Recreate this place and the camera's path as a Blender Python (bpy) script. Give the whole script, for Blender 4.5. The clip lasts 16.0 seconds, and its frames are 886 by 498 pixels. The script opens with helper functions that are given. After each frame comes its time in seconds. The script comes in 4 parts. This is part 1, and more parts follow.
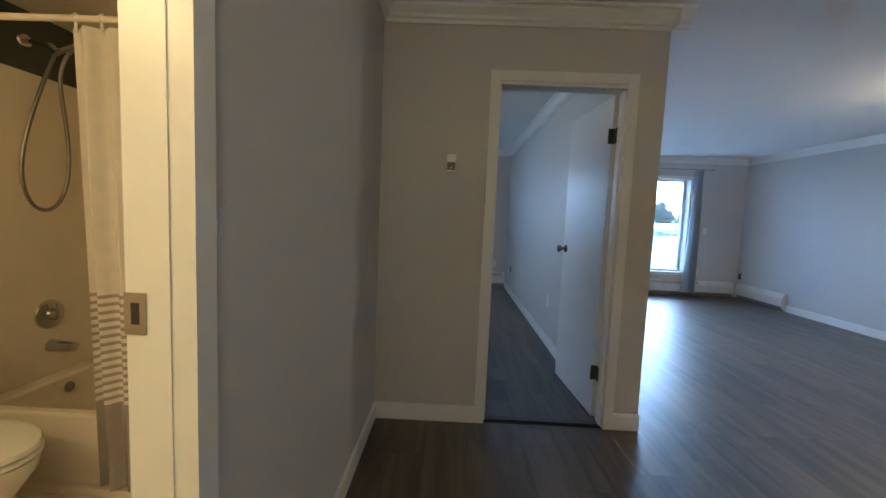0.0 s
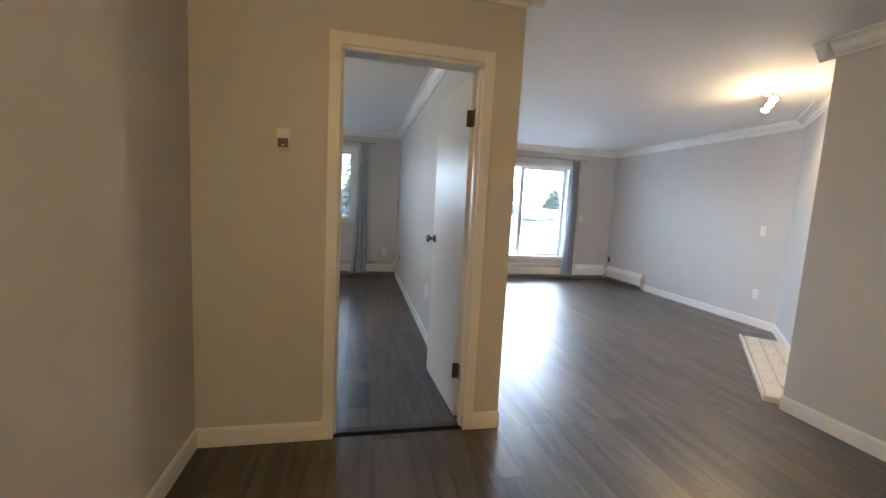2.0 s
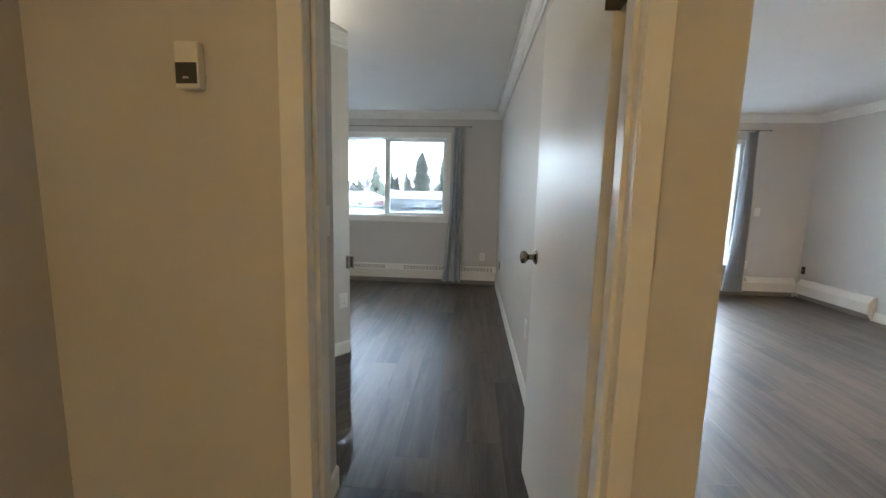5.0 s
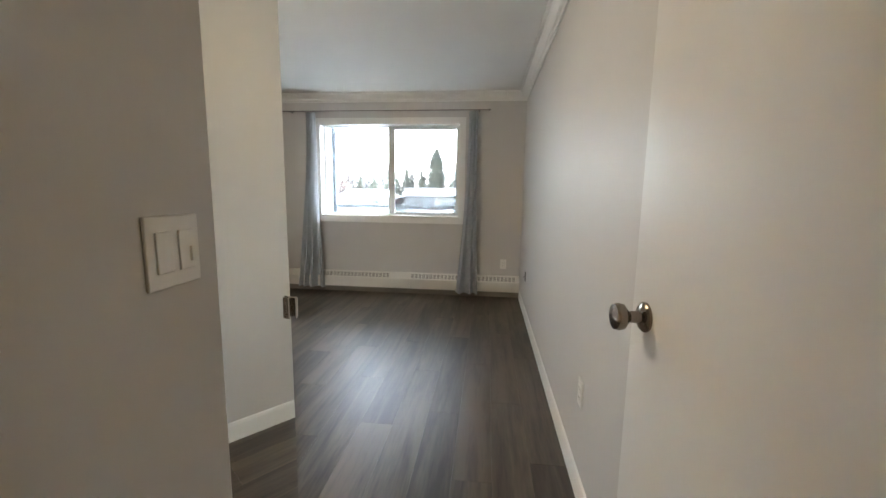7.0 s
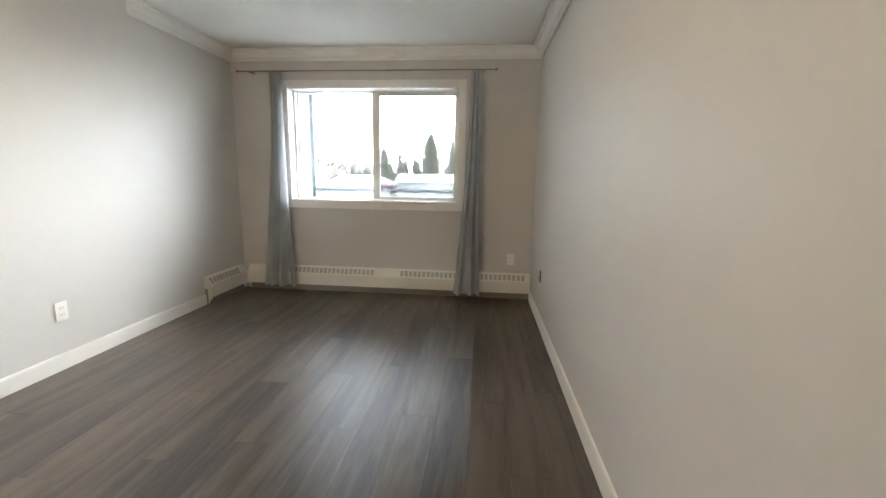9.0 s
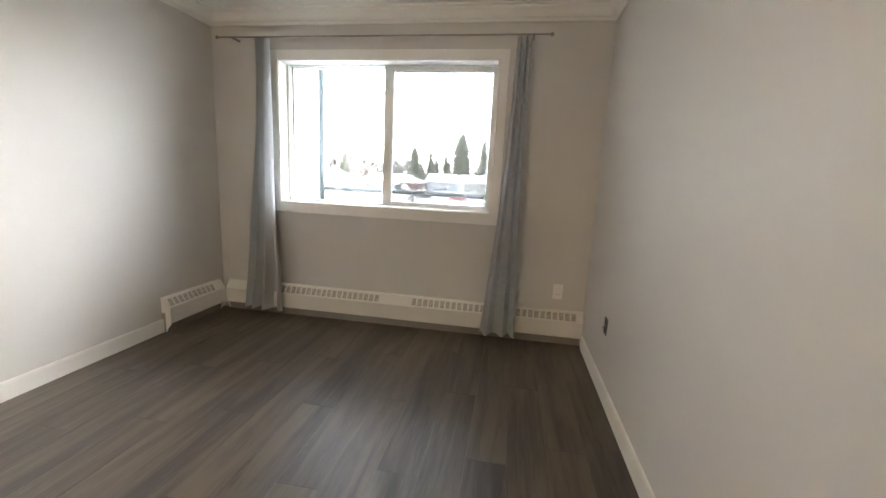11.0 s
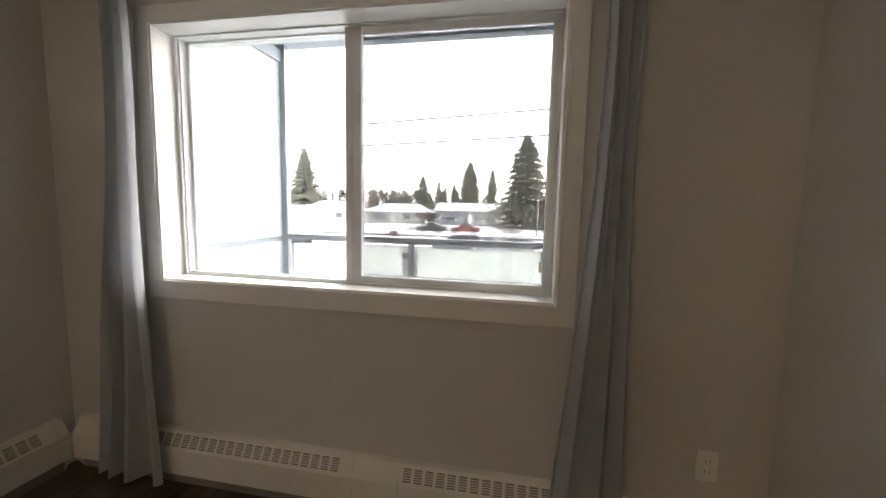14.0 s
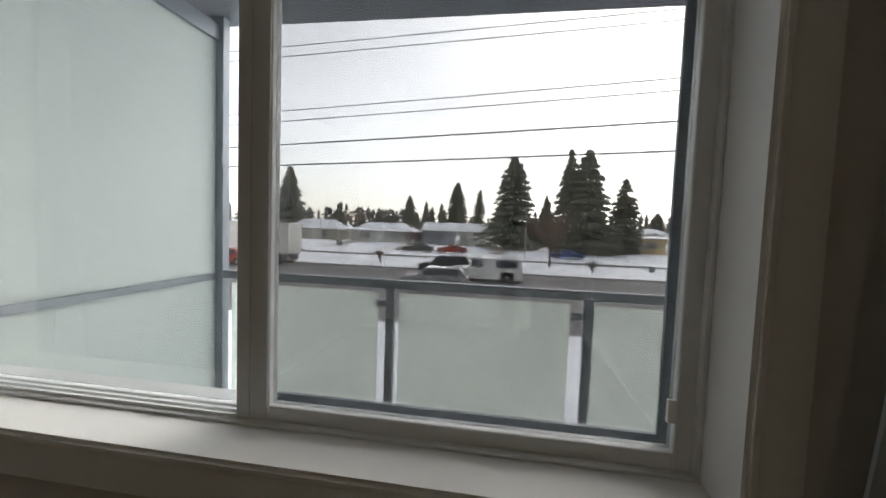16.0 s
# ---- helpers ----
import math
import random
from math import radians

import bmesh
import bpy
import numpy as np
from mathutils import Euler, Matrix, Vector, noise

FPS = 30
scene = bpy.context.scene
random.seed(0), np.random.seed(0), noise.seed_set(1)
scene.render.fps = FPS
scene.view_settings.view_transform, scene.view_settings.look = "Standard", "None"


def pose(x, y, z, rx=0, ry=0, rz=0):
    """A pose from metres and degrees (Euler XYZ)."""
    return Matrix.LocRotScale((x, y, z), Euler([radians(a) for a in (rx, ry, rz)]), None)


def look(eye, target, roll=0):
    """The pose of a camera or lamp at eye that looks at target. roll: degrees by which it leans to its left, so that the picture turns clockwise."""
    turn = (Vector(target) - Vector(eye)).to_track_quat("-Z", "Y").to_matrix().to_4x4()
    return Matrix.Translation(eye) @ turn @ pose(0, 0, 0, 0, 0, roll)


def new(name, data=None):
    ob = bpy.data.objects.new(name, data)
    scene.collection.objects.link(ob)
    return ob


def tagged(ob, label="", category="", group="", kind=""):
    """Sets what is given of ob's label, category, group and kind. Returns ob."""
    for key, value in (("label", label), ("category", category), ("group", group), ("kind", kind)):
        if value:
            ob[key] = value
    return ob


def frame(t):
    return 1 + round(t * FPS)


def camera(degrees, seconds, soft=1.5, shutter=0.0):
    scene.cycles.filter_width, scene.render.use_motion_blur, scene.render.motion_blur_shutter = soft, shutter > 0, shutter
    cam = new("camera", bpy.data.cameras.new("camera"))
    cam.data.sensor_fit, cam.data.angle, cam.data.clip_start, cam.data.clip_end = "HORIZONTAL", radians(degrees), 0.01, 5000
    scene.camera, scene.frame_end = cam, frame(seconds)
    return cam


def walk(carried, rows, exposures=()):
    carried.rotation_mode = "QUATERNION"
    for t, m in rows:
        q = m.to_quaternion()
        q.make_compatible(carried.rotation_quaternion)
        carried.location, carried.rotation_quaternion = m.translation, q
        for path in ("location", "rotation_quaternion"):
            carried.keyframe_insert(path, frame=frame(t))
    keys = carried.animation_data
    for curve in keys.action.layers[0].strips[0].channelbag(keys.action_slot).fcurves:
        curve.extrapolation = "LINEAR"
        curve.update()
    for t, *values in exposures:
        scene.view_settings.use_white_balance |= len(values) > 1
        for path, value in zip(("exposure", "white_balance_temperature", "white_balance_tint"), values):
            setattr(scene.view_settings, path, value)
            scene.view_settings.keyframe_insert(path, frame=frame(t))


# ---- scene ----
cam = camera(96.2, 16.0)

PATH = [
    (0, (-1.173, -2.334, 1.254), (-1.211, -0.342, 1.081), 2.4),
    (0.5, (-1.063, -2.372, 1.265), (-0.898, -0.387, 1.077), 3.0),
    (1, (-0.981, -2.33, 1.269), (-0.668, -0.365, 1.068), 3.0),
    (1.5, (-0.911, -2.218, 1.275), (-0.505, -0.27, 1.073), 2.7),
    (2, (-0.827, -2.082, 1.285), (-0.408, -0.139, 1.059), 3.1),
    (2.5, (-0.715, -1.94, 1.29), (-0.445, 0.027, 1.048), 4.4),
    (3, (-0.659, -1.767, 1.287), (-0.494, 0.207, 1.009), 5.0),
    (3.5, (-0.632, -1.553, 1.291), (-0.464, 0.419, 1.002), 3.5),
    (4, (-0.584, -1.367, 1.267), (-0.525, 0.613, 0.994), 1.7),
    (4.5, (-0.551, -1.138, 1.279), (-0.629, 0.843, 1.01), 1.8),
    (7, (-0.596, -0.038, 1.271), (-0.811, 1.93, 0.986), 0.8),
    (7.5, (-0.62, 0.152, 1.254), (-0.883, 2.108, 0.931), 0.8),
    (8, (-0.643, 0.336, 1.284), (-0.952, 2.279, 0.925), 1.2),
    (8.5, (-0.665, 0.576, 1.218), (-0.918, 2.529, 0.869), 1.1),
    (9, (-0.699, 0.778, 1.208), (-0.882, 2.739, 0.858), 1.0),
    (11.5, (-0.831, 2.029, 1.235), (-1.169, 3.969, 0.884), 2.9),
    (12, (-0.885, 2.312, 1.254), (-1.187, 4.262, 0.925), 1.7),
    (12.5, (-0.903, 2.558, 1.256), (-1.215, 4.51, 0.958), 1.5),
    (13, (-0.944, 2.816, 1.308), (-1.322, 4.759, 1.026), 2.5),
    (13.5, (-1.056, 3.055, 1.304), (-1.386, 5.014, 1.069), 2.1),
    (14, (-1.083, 3.284, 1.325), (-1.459, 5.237, 1.109), 1.2),
    (14.5, (-1.198, 3.513, 1.356), (-1.542, 5.477, 1.199), 1.6),
    (15, (-1.262, 3.713, 1.383), (-1.558, 5.688, 1.264), 1.8),
    (15.5, (-1.298, 3.932, 1.405), (-1.543, 5.915, 1.299), 1.7),
    (16, (-1.292, 4.184, 1.394), (-1.605, 6.155, 1.277), 2.1),
]
EXPOSURES = [(0, 4.8, 4120, 1), (0.5, 5.05, 4620, -4), (1.5, 5.45, 5150, 4), (2.5, 5.42, 5050, 2), (3.5, 5.4, 5100, 1), (4.6, 5.4, 5200, 1), (7, 5.75, 5900, 4), (8, 5.8, 6000, 4), (9, 5.75, 6200, 5), (11.5, 5.75, 6500, 8), (12.5, 5.55, 6700, 8), (13.5, 5.05, 7000, 12), (14.5, 4.05, 6900, 12), (15.2, 3.35, 6800, 11), (16, 2.9, 6800, 9)]
walk(cam, [(t, look(eye, target, roll)) for t, eye, target, roll in PATH], EXPOSURES)

# ---- world, sun and lamps ----
world = bpy.data.worlds.new("world")
scene.world = world
world.use_nodes = True
wn, wl = world.node_tree.nodes, world.node_tree.links
sky = wn.new("ShaderNodeTexSky")
sky.sky_type, sky.sun_disc = "NISHITA", False
sky.sun_elevation, sky.sun_rotation = radians(36), radians(24)
sky.dust_density, sky.air_density, sky.ozone_density = 1.2, 1.0, 1.0
grey = wn.new("ShaderNodeHueSaturation")
grey.inputs["Saturation"].default_value = 0.25
cloud = wn.new("ShaderNodeTexNoise")
cloud.inputs["Scale"].default_value = 3.0
cloud.inputs["Detail"].default_value = 5.0
coord, upward = wn.new("ShaderNodeTexCoord"), wn.new("ShaderNodeSeparateXYZ")
overcast, both = wn.new("ShaderNodeMapRange"), wn.new("ShaderNodeMath")
overcast.inputs["From Min"].default_value, overcast.inputs["From Max"].default_value = 0.0, 0.7
overcast.inputs["To Min"].default_value, overcast.inputs["To Max"].default_value = 0.85, 1.1
both.operation = "MULTIPLY"
wl.new(coord.outputs["Generated"], upward.inputs[0])
wl.new(upward.outputs["Z"], overcast.inputs["Value"])
ramp = wn.new("ShaderNodeMapRange")
ramp.inputs["To Min"].default_value, ramp.inputs["To Max"].default_value = 0.8, 1.2
mul = wn.new("ShaderNodeMix")
mul.data_type, mul.blend_type = "RGBA", "MULTIPLY"
mul.inputs["Factor"].default_value = 1.0
wl.new(sky.outputs["Color"], grey.inputs["Color"])
wl.new(cloud.outputs["Fac"], ramp.inputs["Value"])
wl.new(grey.outputs["Color"], mul.inputs["A"])
wl.new(ramp.outputs["Result"], both.inputs[0])
wl.new(overcast.outputs["Result"], both.inputs[1])
wl.new(both.outputs[0], mul.inputs["B"])
wl.new(mul.outputs["Result"], wn["Background"].inputs["Color"])
wn["Background"].inputs["Strength"].default_value = 0.15

sun = new("sun", bpy.data.lights.new("sun", "SUN"))
sun.data.energy, sun.data.angle, sun.data.color = 0.09, radians(50), (1, 0.97, 0.9)
sun.matrix_basis = look((0, 0, 0), (-math.sin(radians(24)) * math.cos(radians(36)), -math.cos(radians(24)) * math.cos(radians(36)), -math.sin(radians(36))))


def lamp(name, kind, place, energy, colour, size):
    ob = new(name, bpy.data.lights.new(name, kind))
    ob.data.energy, ob.data.color = energy, colour
    ob.data.shadow_soft_size = size
    ob.location = place
    return ob


lamp("hall_bulb", "POINT", (-1.2, -3.0, 2.2), 0.72, (1.0, 0.57, 0.20), 0.08)
lamp("bedroom_bulb", "POINT", (-1.9, 1.5, 2.24), 0.62, (1.0, 0.76, 0.50), 0.10)
lamp("bath_bulb", "POINT", (-2.35, -2.6, 2.0), 1.15, (1.0, 0.54, 0.14), 0.08)


# ---- materials ----
def material(name, colour, rough=0.6, metal=0.0, var=0.06, scale=6.0, bump=0.05, bump_scale=150.0, spec=0.5, stretch=(1, 1, 1), coat=0.0):
    m = bpy.data.materials.new(name)
    m.use_nodes = True
    n, l = m.node_tree.nodes, m.node_tree.links
    b = n["Principled BSDF"]
    b.inputs["Roughness"].default_value, b.inputs["Metallic"].default_value = rough, metal
    b.inputs["Specular IOR Level"].default_value = spec
    b.inputs["Coat Weight"].default_value = coat
    tc, mp = n.new("ShaderNodeTexCoord"), n.new("ShaderNodeMapping")
    mp.inputs["Scale"].default_value = stretch
    l.new(tc.outputs["Object"], mp.inputs["Vector"])
    n1, n2 = n.new("ShaderNodeTexNoise"), n.new("ShaderNodeTexNoise")
    n1.inputs["Scale"].default_value, n1.inputs["Detail"].default_value = scale, 4
    n2.inputs["Scale"].default_value, n2.inputs["Detail"].default_value = bump_scale, 3
    l.new(mp.outputs[0], n1.inputs["Vector"])
    l.new(mp.outputs[0], n2.inputs["Vector"])
    add = n.new("ShaderNodeMath")
    add.operation = "ADD"
    half = n.new("ShaderNodeMath")
    half.operation, half.inputs[1].default_value = "MULTIPLY", 0.4
    l.new(n2.outputs["Fac"], half.inputs[0])
    l.new(n1.outputs["Fac"], add.inputs[0])
    l.new(half.outputs[0], add.inputs[1])
    mr = n.new("ShaderNodeMapRange")
    mr.inputs["From Min"].default_value, mr.inputs["From Max"].default_value = 0.4, 1.0
    mr.inputs["To Min"].default_value, mr.inputs["To Max"].default_value = 1 - var, 1 + var
    l.new(add.outputs[0], mr.inputs["Value"])
    mx = n.new("ShaderNodeMix")
    mx.data_type, mx.blend_type = "RGBA", "MULTIPLY"
    mx.inputs["Factor"].default_value = 1
    mx.inputs["A"].default_value = (*colour, 1)
    l.new(mr.outputs[0], mx.inputs["B"])
    l.new(mx.outputs["Result"], b.inputs["Base Color"])
    if bump:
        bp = n.new("ShaderNodeBump")
        bp.inputs["Strength"].default_value, bp.inputs["Distance"].default_value = bump, 0.004
        l.new(n2.outputs["Fac"], bp.inputs["Height"])
        l.new(bp.outputs[0], b.inputs["Normal"])
    return m


def plank_material(name, dark, light, rough, spec=0.5):
    m = bpy.data.materials.new(name)
    m.use_nodes = True
    n, l = m.node_tree.nodes, m.node_tree.links
    b = n["Principled BSDF"]
    tc, info = n.new("ShaderNodeTexCoord"), n.new("ShaderNodeObjectInfo")
    shift = n.new("ShaderNodeVectorMath")
    shift.operation = "ADD"
    spread = n.new("ShaderNodeMath")
    spread.operation, spread.inputs[1].default_value = "MULTIPLY", 40.0
    l.new(info.outputs["Random"], spread.inputs[0])
    l.new(tc.outputs["Object"], shift.inputs[0])
    l.new(spread.outputs[0], shift.inputs[1])
    mp = n.new("ShaderNodeMapping")
    mp.inputs["Scale"].default_value = (13, 1.1, 1)
    l.new(shift.outputs[0], mp.inputs["Vector"])
    broad, fine = n.new("ShaderNodeTexNoise"), n.new("ShaderNodeTexNoise")
    broad.inputs["Scale"].default_value, broad.inputs["Detail"].default_value, broad.inputs["Distortion"].default_value = 1.0, 5, 0.8
    fine.inputs["Scale"].default_value, fine.inputs["Detail"].default_value = 7, 5
    l.new(mp.outputs[0], broad.inputs["Vector"])
    l.new(mp.outputs[0], fine.inputs["Vector"])
    a = n.new("ShaderNodeMath")
    a.operation, a.inputs[1].default_value = "MULTIPLY_ADD", 0.35
    l.new(fine.outputs["Fac"], a.inputs[0])
    l.new(broad.outputs["Fac"], a.inputs[2])
    c = n.new("ShaderNodeMath")
    c.operation, c.inputs[1].default_value = "MULTIPLY_ADD", 0.22
    l.new(info.outputs["Random"], c.inputs[0])
    l.new(a.outputs[0], c.inputs[2])
    r = n.new("ShaderNodeValToRGB")
    r.color_ramp.elements[0].position, r.color_ramp.elements[0].color = 0.58, (*dark, 1)
    r.color_ramp.elements[1].position, r.color_ramp.elements[1].color = 0.95, (*light, 1)
    l.new(c.outputs[0], r.inputs["Fac"])
    l.new(r.outputs["Color"], b.inputs["Base Color"])
    b.inputs["Roughness"].default_value = rough
    b.inputs["Specular IOR Level"].default_value = spec
    bp = n.new("ShaderNodeBump")
    bp.inputs["Strength"].default_value, bp.inputs["Distance"].default_value = 0.12, 0.002
    l.new(fine.outputs["Fac"], bp.inputs["Height"])
    l.new(bp.outputs[0], b.inputs["Normal"])
    return m


def glass(name, colour=(1, 1, 1), rough=0.0):
    m = bpy.data.materials.new(name)
    m.use_nodes = True
    b = m.node_tree.nodes["Principled BSDF"]
    b.inputs["Base Color"].default_value = (*colour, 1)
    b.inputs["Transmission Weight"].default_value, b.inputs["Roughness"].default_value, b.inputs["IOR"].default_value = 1.0, rough, 1.45
    return m


def frosted(name):
    m = bpy.data.materials.new(name)
    m.use_nodes = True
    n, l = m.node_tree.nodes, m.node_tree.links
    t, d, mix = n.new("ShaderNodeBsdfTranslucent"), n.new("ShaderNodeBsdfDiffuse"), n.new("ShaderNodeMixShader")
    noise_a, r = n.new("ShaderNodeTexNoise"), n.new("ShaderNodeValToRGB")
    noise_a.inputs["Scale"].default_value = 1.6
    noise_a.inputs["Detail"].default_value = 5
    r.color_ramp.elements[0].color, r.color_ramp.elements[1].color = (0.68, 0.71, 0.68, 1), (0.84, 0.87, 0.84, 1)
    l.new(noise_a.outputs["Fac"], r.inputs["Fac"])
    l.new(r.outputs[0], t.inputs["Color"])
    l.new(r.outputs[0], d.inputs["Color"])
    mix.inputs[0].default_value = 0.25
    l.new(t.outputs[0], mix.inputs[1])
    l.new(d.outputs[0], mix.inputs[2])
    l.new(mix.outputs[0], n["Material Output"].inputs["Surface"])
    return m


def fabric(name, colour, amount=0.3, weave=500):
    m = material(name, colour, 0.85, var=0.05, scale=20, bump=0.15, bump_scale=weave, spec=0.2)
    n, l = m.node_tree.nodes, m.node_tree.links
    t, mix = n.new("ShaderNodeBsdfTranslucent"), n.new("ShaderNodeMixShader")
    t.inputs["Color"].default_value = (*colour, 1)
    mix.inputs[0].default_value = amount
    l.new(n["Principled BSDF"].outputs[0], mix.inputs[1])
    l.new(t.outputs[0], mix.inputs[2])
    l.new(mix.outputs[0], n["Material Output"].inputs["Surface"])
    return m


def glow(name, colour, strength):
    m = bpy.data.materials.new(name)
    m.use_nodes = True
    b = m.node_tree.nodes["Principled BSDF"]
    b.inputs["Base Color"].default_value = (0.8, 0.8, 0.8, 1)
    b.inputs["Emission Color"].default_value, b.inputs["Emission Strength"].default_value = (*colour, 1), strength
    return m


WALL = material("wall_paint", (0.60, 0.585, 0.57), 0.5, var=0.02, scale=1.5, bump=0.06, bump_scale=220)
CEIL = material("ceiling_paint", (0.80, 0.79, 0.77), 0.8, var=0.02, scale=2, bump=0.25, bump_scale=120)
TRIM = material("trim_paint", (0.80, 0.795, 0.775), 0.35, var=0.02, scale=5, bump=0.03, bump_scale=60)
DOOR = material("door_paint", (0.74, 0.74, 0.73), 0.35, var=0.02, scale=3, bump=0.03, bump_scale=80)
HEAT = material("heater_enamel", (0.74, 0.72, 0.68), 0.35, var=0.03, scale=6, bump=0.02, bump_scale=60)
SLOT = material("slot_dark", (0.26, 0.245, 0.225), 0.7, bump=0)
PLASTIC = material("white_plastic", (0.80, 0.79, 0.76), 0.3, var=0.01, bump=0)
DARKP = material("dark_plastic", (0.04, 0.04, 0.045), 0.35, var=0.05, bump=0)
KNOBM = material("aged_nickel", (0.24, 0.21, 0.18), 0.2, 1.0, var=0.1, bump=0)
HINGE = material("dark_hinge", (0.07, 0.06, 0.055), 0.35, 0.6, var=0.1, bump=0)
CHROME = material("brushed_nickel", (0.55, 0.54, 0.52), 0.22, 1.0, var=0.05, bump=0)
STEEL = material("dull_steel", (0.30, 0.29, 0.28), 0.4, 1.0, var=0.1, bump=0.02)
VINYL = material("window_vinyl", (0.74, 0.76, 0.77), 0.35, var=0.02, bump=0)
ALU = material("balcony_aluminium", (0.24, 0.27, 0.30), 0.45, 0.3, var=0.05, bump=0.02)
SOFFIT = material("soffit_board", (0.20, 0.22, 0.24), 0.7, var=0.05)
PLANK = plank_material("vinyl_plank", (0.028, 0.022, 0.018), (0.105, 0.082, 0.061), 0.38, 0.75)
UNDER = material("underlay", (0.02, 0.018, 0.016), 0.8, bump=0)
TILE = material("hearth_tile", (0.55, 0.50, 0.43), 0.35, var=0.14, scale=9, bump=0.05, bump_scale=50, stretch=(1, 5, 1))
GROUT = material("grout", (0.40, 0.38, 0.35), 0.9)
MIRROR = material("mirror_silver", (0.86, 0.88, 0.87), 0.015, 1.0, var=0.0, bump=0)
# dark tint added to tone down the bright outdoors seen through the panes
GLASS = glass("view_dimming_glass", (0.34, 0.345, 0.35))
FROST = frosted("frosted_glass")


def screen_mesh(name, share):
    """Insect screen: fine cross threads with open gaps."""
    m = bpy.data.materials.new(name)
    m.use_nodes = True
    n, l = m.node_tree.nodes, m.node_tree.links
    tc, sep = n.new("ShaderNodeTexCoord"), n.new("ShaderNodeSeparateXYZ")
    wave = n.new("ShaderNodeMath")
    wave.operation, wave.inputs[1].default_value = "SINE", 0
    turns = n.new("ShaderNodeMath")
    turns.operation, turns.inputs[1].default_value = "MULTIPLY", 1400.0
    add = n.new("ShaderNodeMath")
    add.operation, add.inputs[1].default_value, add.inputs[2].default_value = "MULTIPLY_ADD", 0.07, share
    clear, thread, mix = n.new("ShaderNodeBsdfTransparent"), n.new("ShaderNodeBsdfDiffuse"), n.new("ShaderNodeMixShader")
    thread.inputs["Color"].default_value = (0.22, 0.22, 0.22, 1)
    l.new(tc.outputs["Object"], sep.inputs[0])
    l.new(sep.outputs["Z"], turns.inputs[0])
    l.new(turns.outputs[0], wave.inputs[0])
    l.new(wave.outputs[0], add.inputs[0])
    l.new(add.outputs[0], mix.inputs[0])
    l.new(clear.outputs[0], mix.inputs[1])
    l.new(thread.outputs[0], mix.inputs[2])
    l.new(mix.outputs[0], n["Material Output"].inputs["Surface"])
    return m


MESHM = screen_mesh("insect_screen", 0.37)
CURTAIN = fabric("grey_curtain", (0.52, 0.54, 0.57), 0.35)
BLACK = material("firebox_black", (0.02, 0.018, 0.016), 0.6)
BULB = glow("warm_bulb", (1.0, 0.62, 0.28), 30)
CREAM = material("bath_cream", (0.80, 0.72, 0.58), 0.25, var=0.02, bump=0)
# near-black colour for the bathroom wall above the surround
BATHDARK = material("bath_upper_dark", (0.05, 0.055, 0.05), 0.5, var=0.05)
WHITEC = fabric("shower_cloth_white", (0.80, 0.76, 0.70), 0.2, 300)
GREYC = fabric("shower_cloth_grey", (0.38, 0.35, 0.33), 0.15, 300)
SNOW = material("snow", (0.82, 0.84, 0.87), 0.7, var=0.08, scale=0.4, bump=0.5, bump_scale=6)
ASPHALT = material("asphalt", (0.13, 0.12, 0.12), 0.8, var=0.25, scale=0.25, bump=0.3, bump_scale=20, stretch=(0.3, 3, 1))


# ---- mesh helpers ----
def box(bm, x0, x1, y0, y1, z0, z1, bevel=0.0):
    r = bmesh.ops.create_cube(bm, size=1.0, matrix=Matrix.Translation(((x0 + x1) / 2, (y0 + y1) / 2, (z0 + z1) / 2)) @ Matrix.Diagonal((abs(x1 - x0), abs(y1 - y0), abs(z1 - z0), 1)))
    if bevel:
        edges = list({e for v in r["verts"] for e in v.link_edges})
        bmesh.ops.bevel(bm, geom=edges, offset=bevel, segments=2, affect="EDGES", profile=0.5)


def rod(bm, a, b, r, r2=None, segments=12):
    a, b = Vector(a), Vector(b)
    m = Matrix.Translation((a + b) / 2) @ (b - a).to_track_quat("Z", "Y").to_matrix().to_4x4()
    bmesh.ops.create_cone(bm, cap_ends=True, segments=segments, radius1=r, radius2=r if r2 is None else r2, depth=(b - a).length, matrix=m)


def spin(bm, profile, m=None, segments=24):
    """A turned body: (radius, height) pairs about z, laid by m."""
    m = m or Matrix.Identity(4)
    rings = [[bm.verts.new(m @ Vector((r * math.cos(2 * math.pi * k / segments), r * math.sin(2 * math.pi * k / segments), h))) for k in range(segments)] for r, h in profile]
    for a, b in zip(rings, rings[1:]):
        for k in range(segments):
            bm.faces.new((a[k], a[(k + 1) % segments], b[(k + 1) % segments], b[k]))
    bm.faces.new(rings[0][::-1])
    bm.faces.new(rings[-1])


def prism(bm, outline, m, depth):
    """A flat outline (x, y) drawn out by depth along its z, laid by m."""
    lo = [bm.verts.new(m @ Vector((x, y, 0))) for x, y in outline]
    hi = [bm.verts.new(m @ Vector((x, y, depth))) for x, y in outline]
    bm.faces.new(lo[::-1])
    bm.faces.new(hi)
    for k in range(len(outline)):
        j = (k + 1) % len(outline)
        bm.faces.new((lo[k], lo[j], hi[j], hi[k]))
    bmesh.ops.recalc_face_normals(bm, faces=bm.faces[:])


def part(name, bm, mat, parent=None, label="", smooth=False):
    me = bpy.data.meshes.new(name)
    bm.to_mesh(me)
    bm.free()
    me.materials.append(mat)
    if smooth:
        me.shade_smooth()
        me.set_sharp_from_angle(angle=radians(35))
    ob = new(name, me)
    if parent:
        ob.parent = parent
    return tagged(ob, label=label)


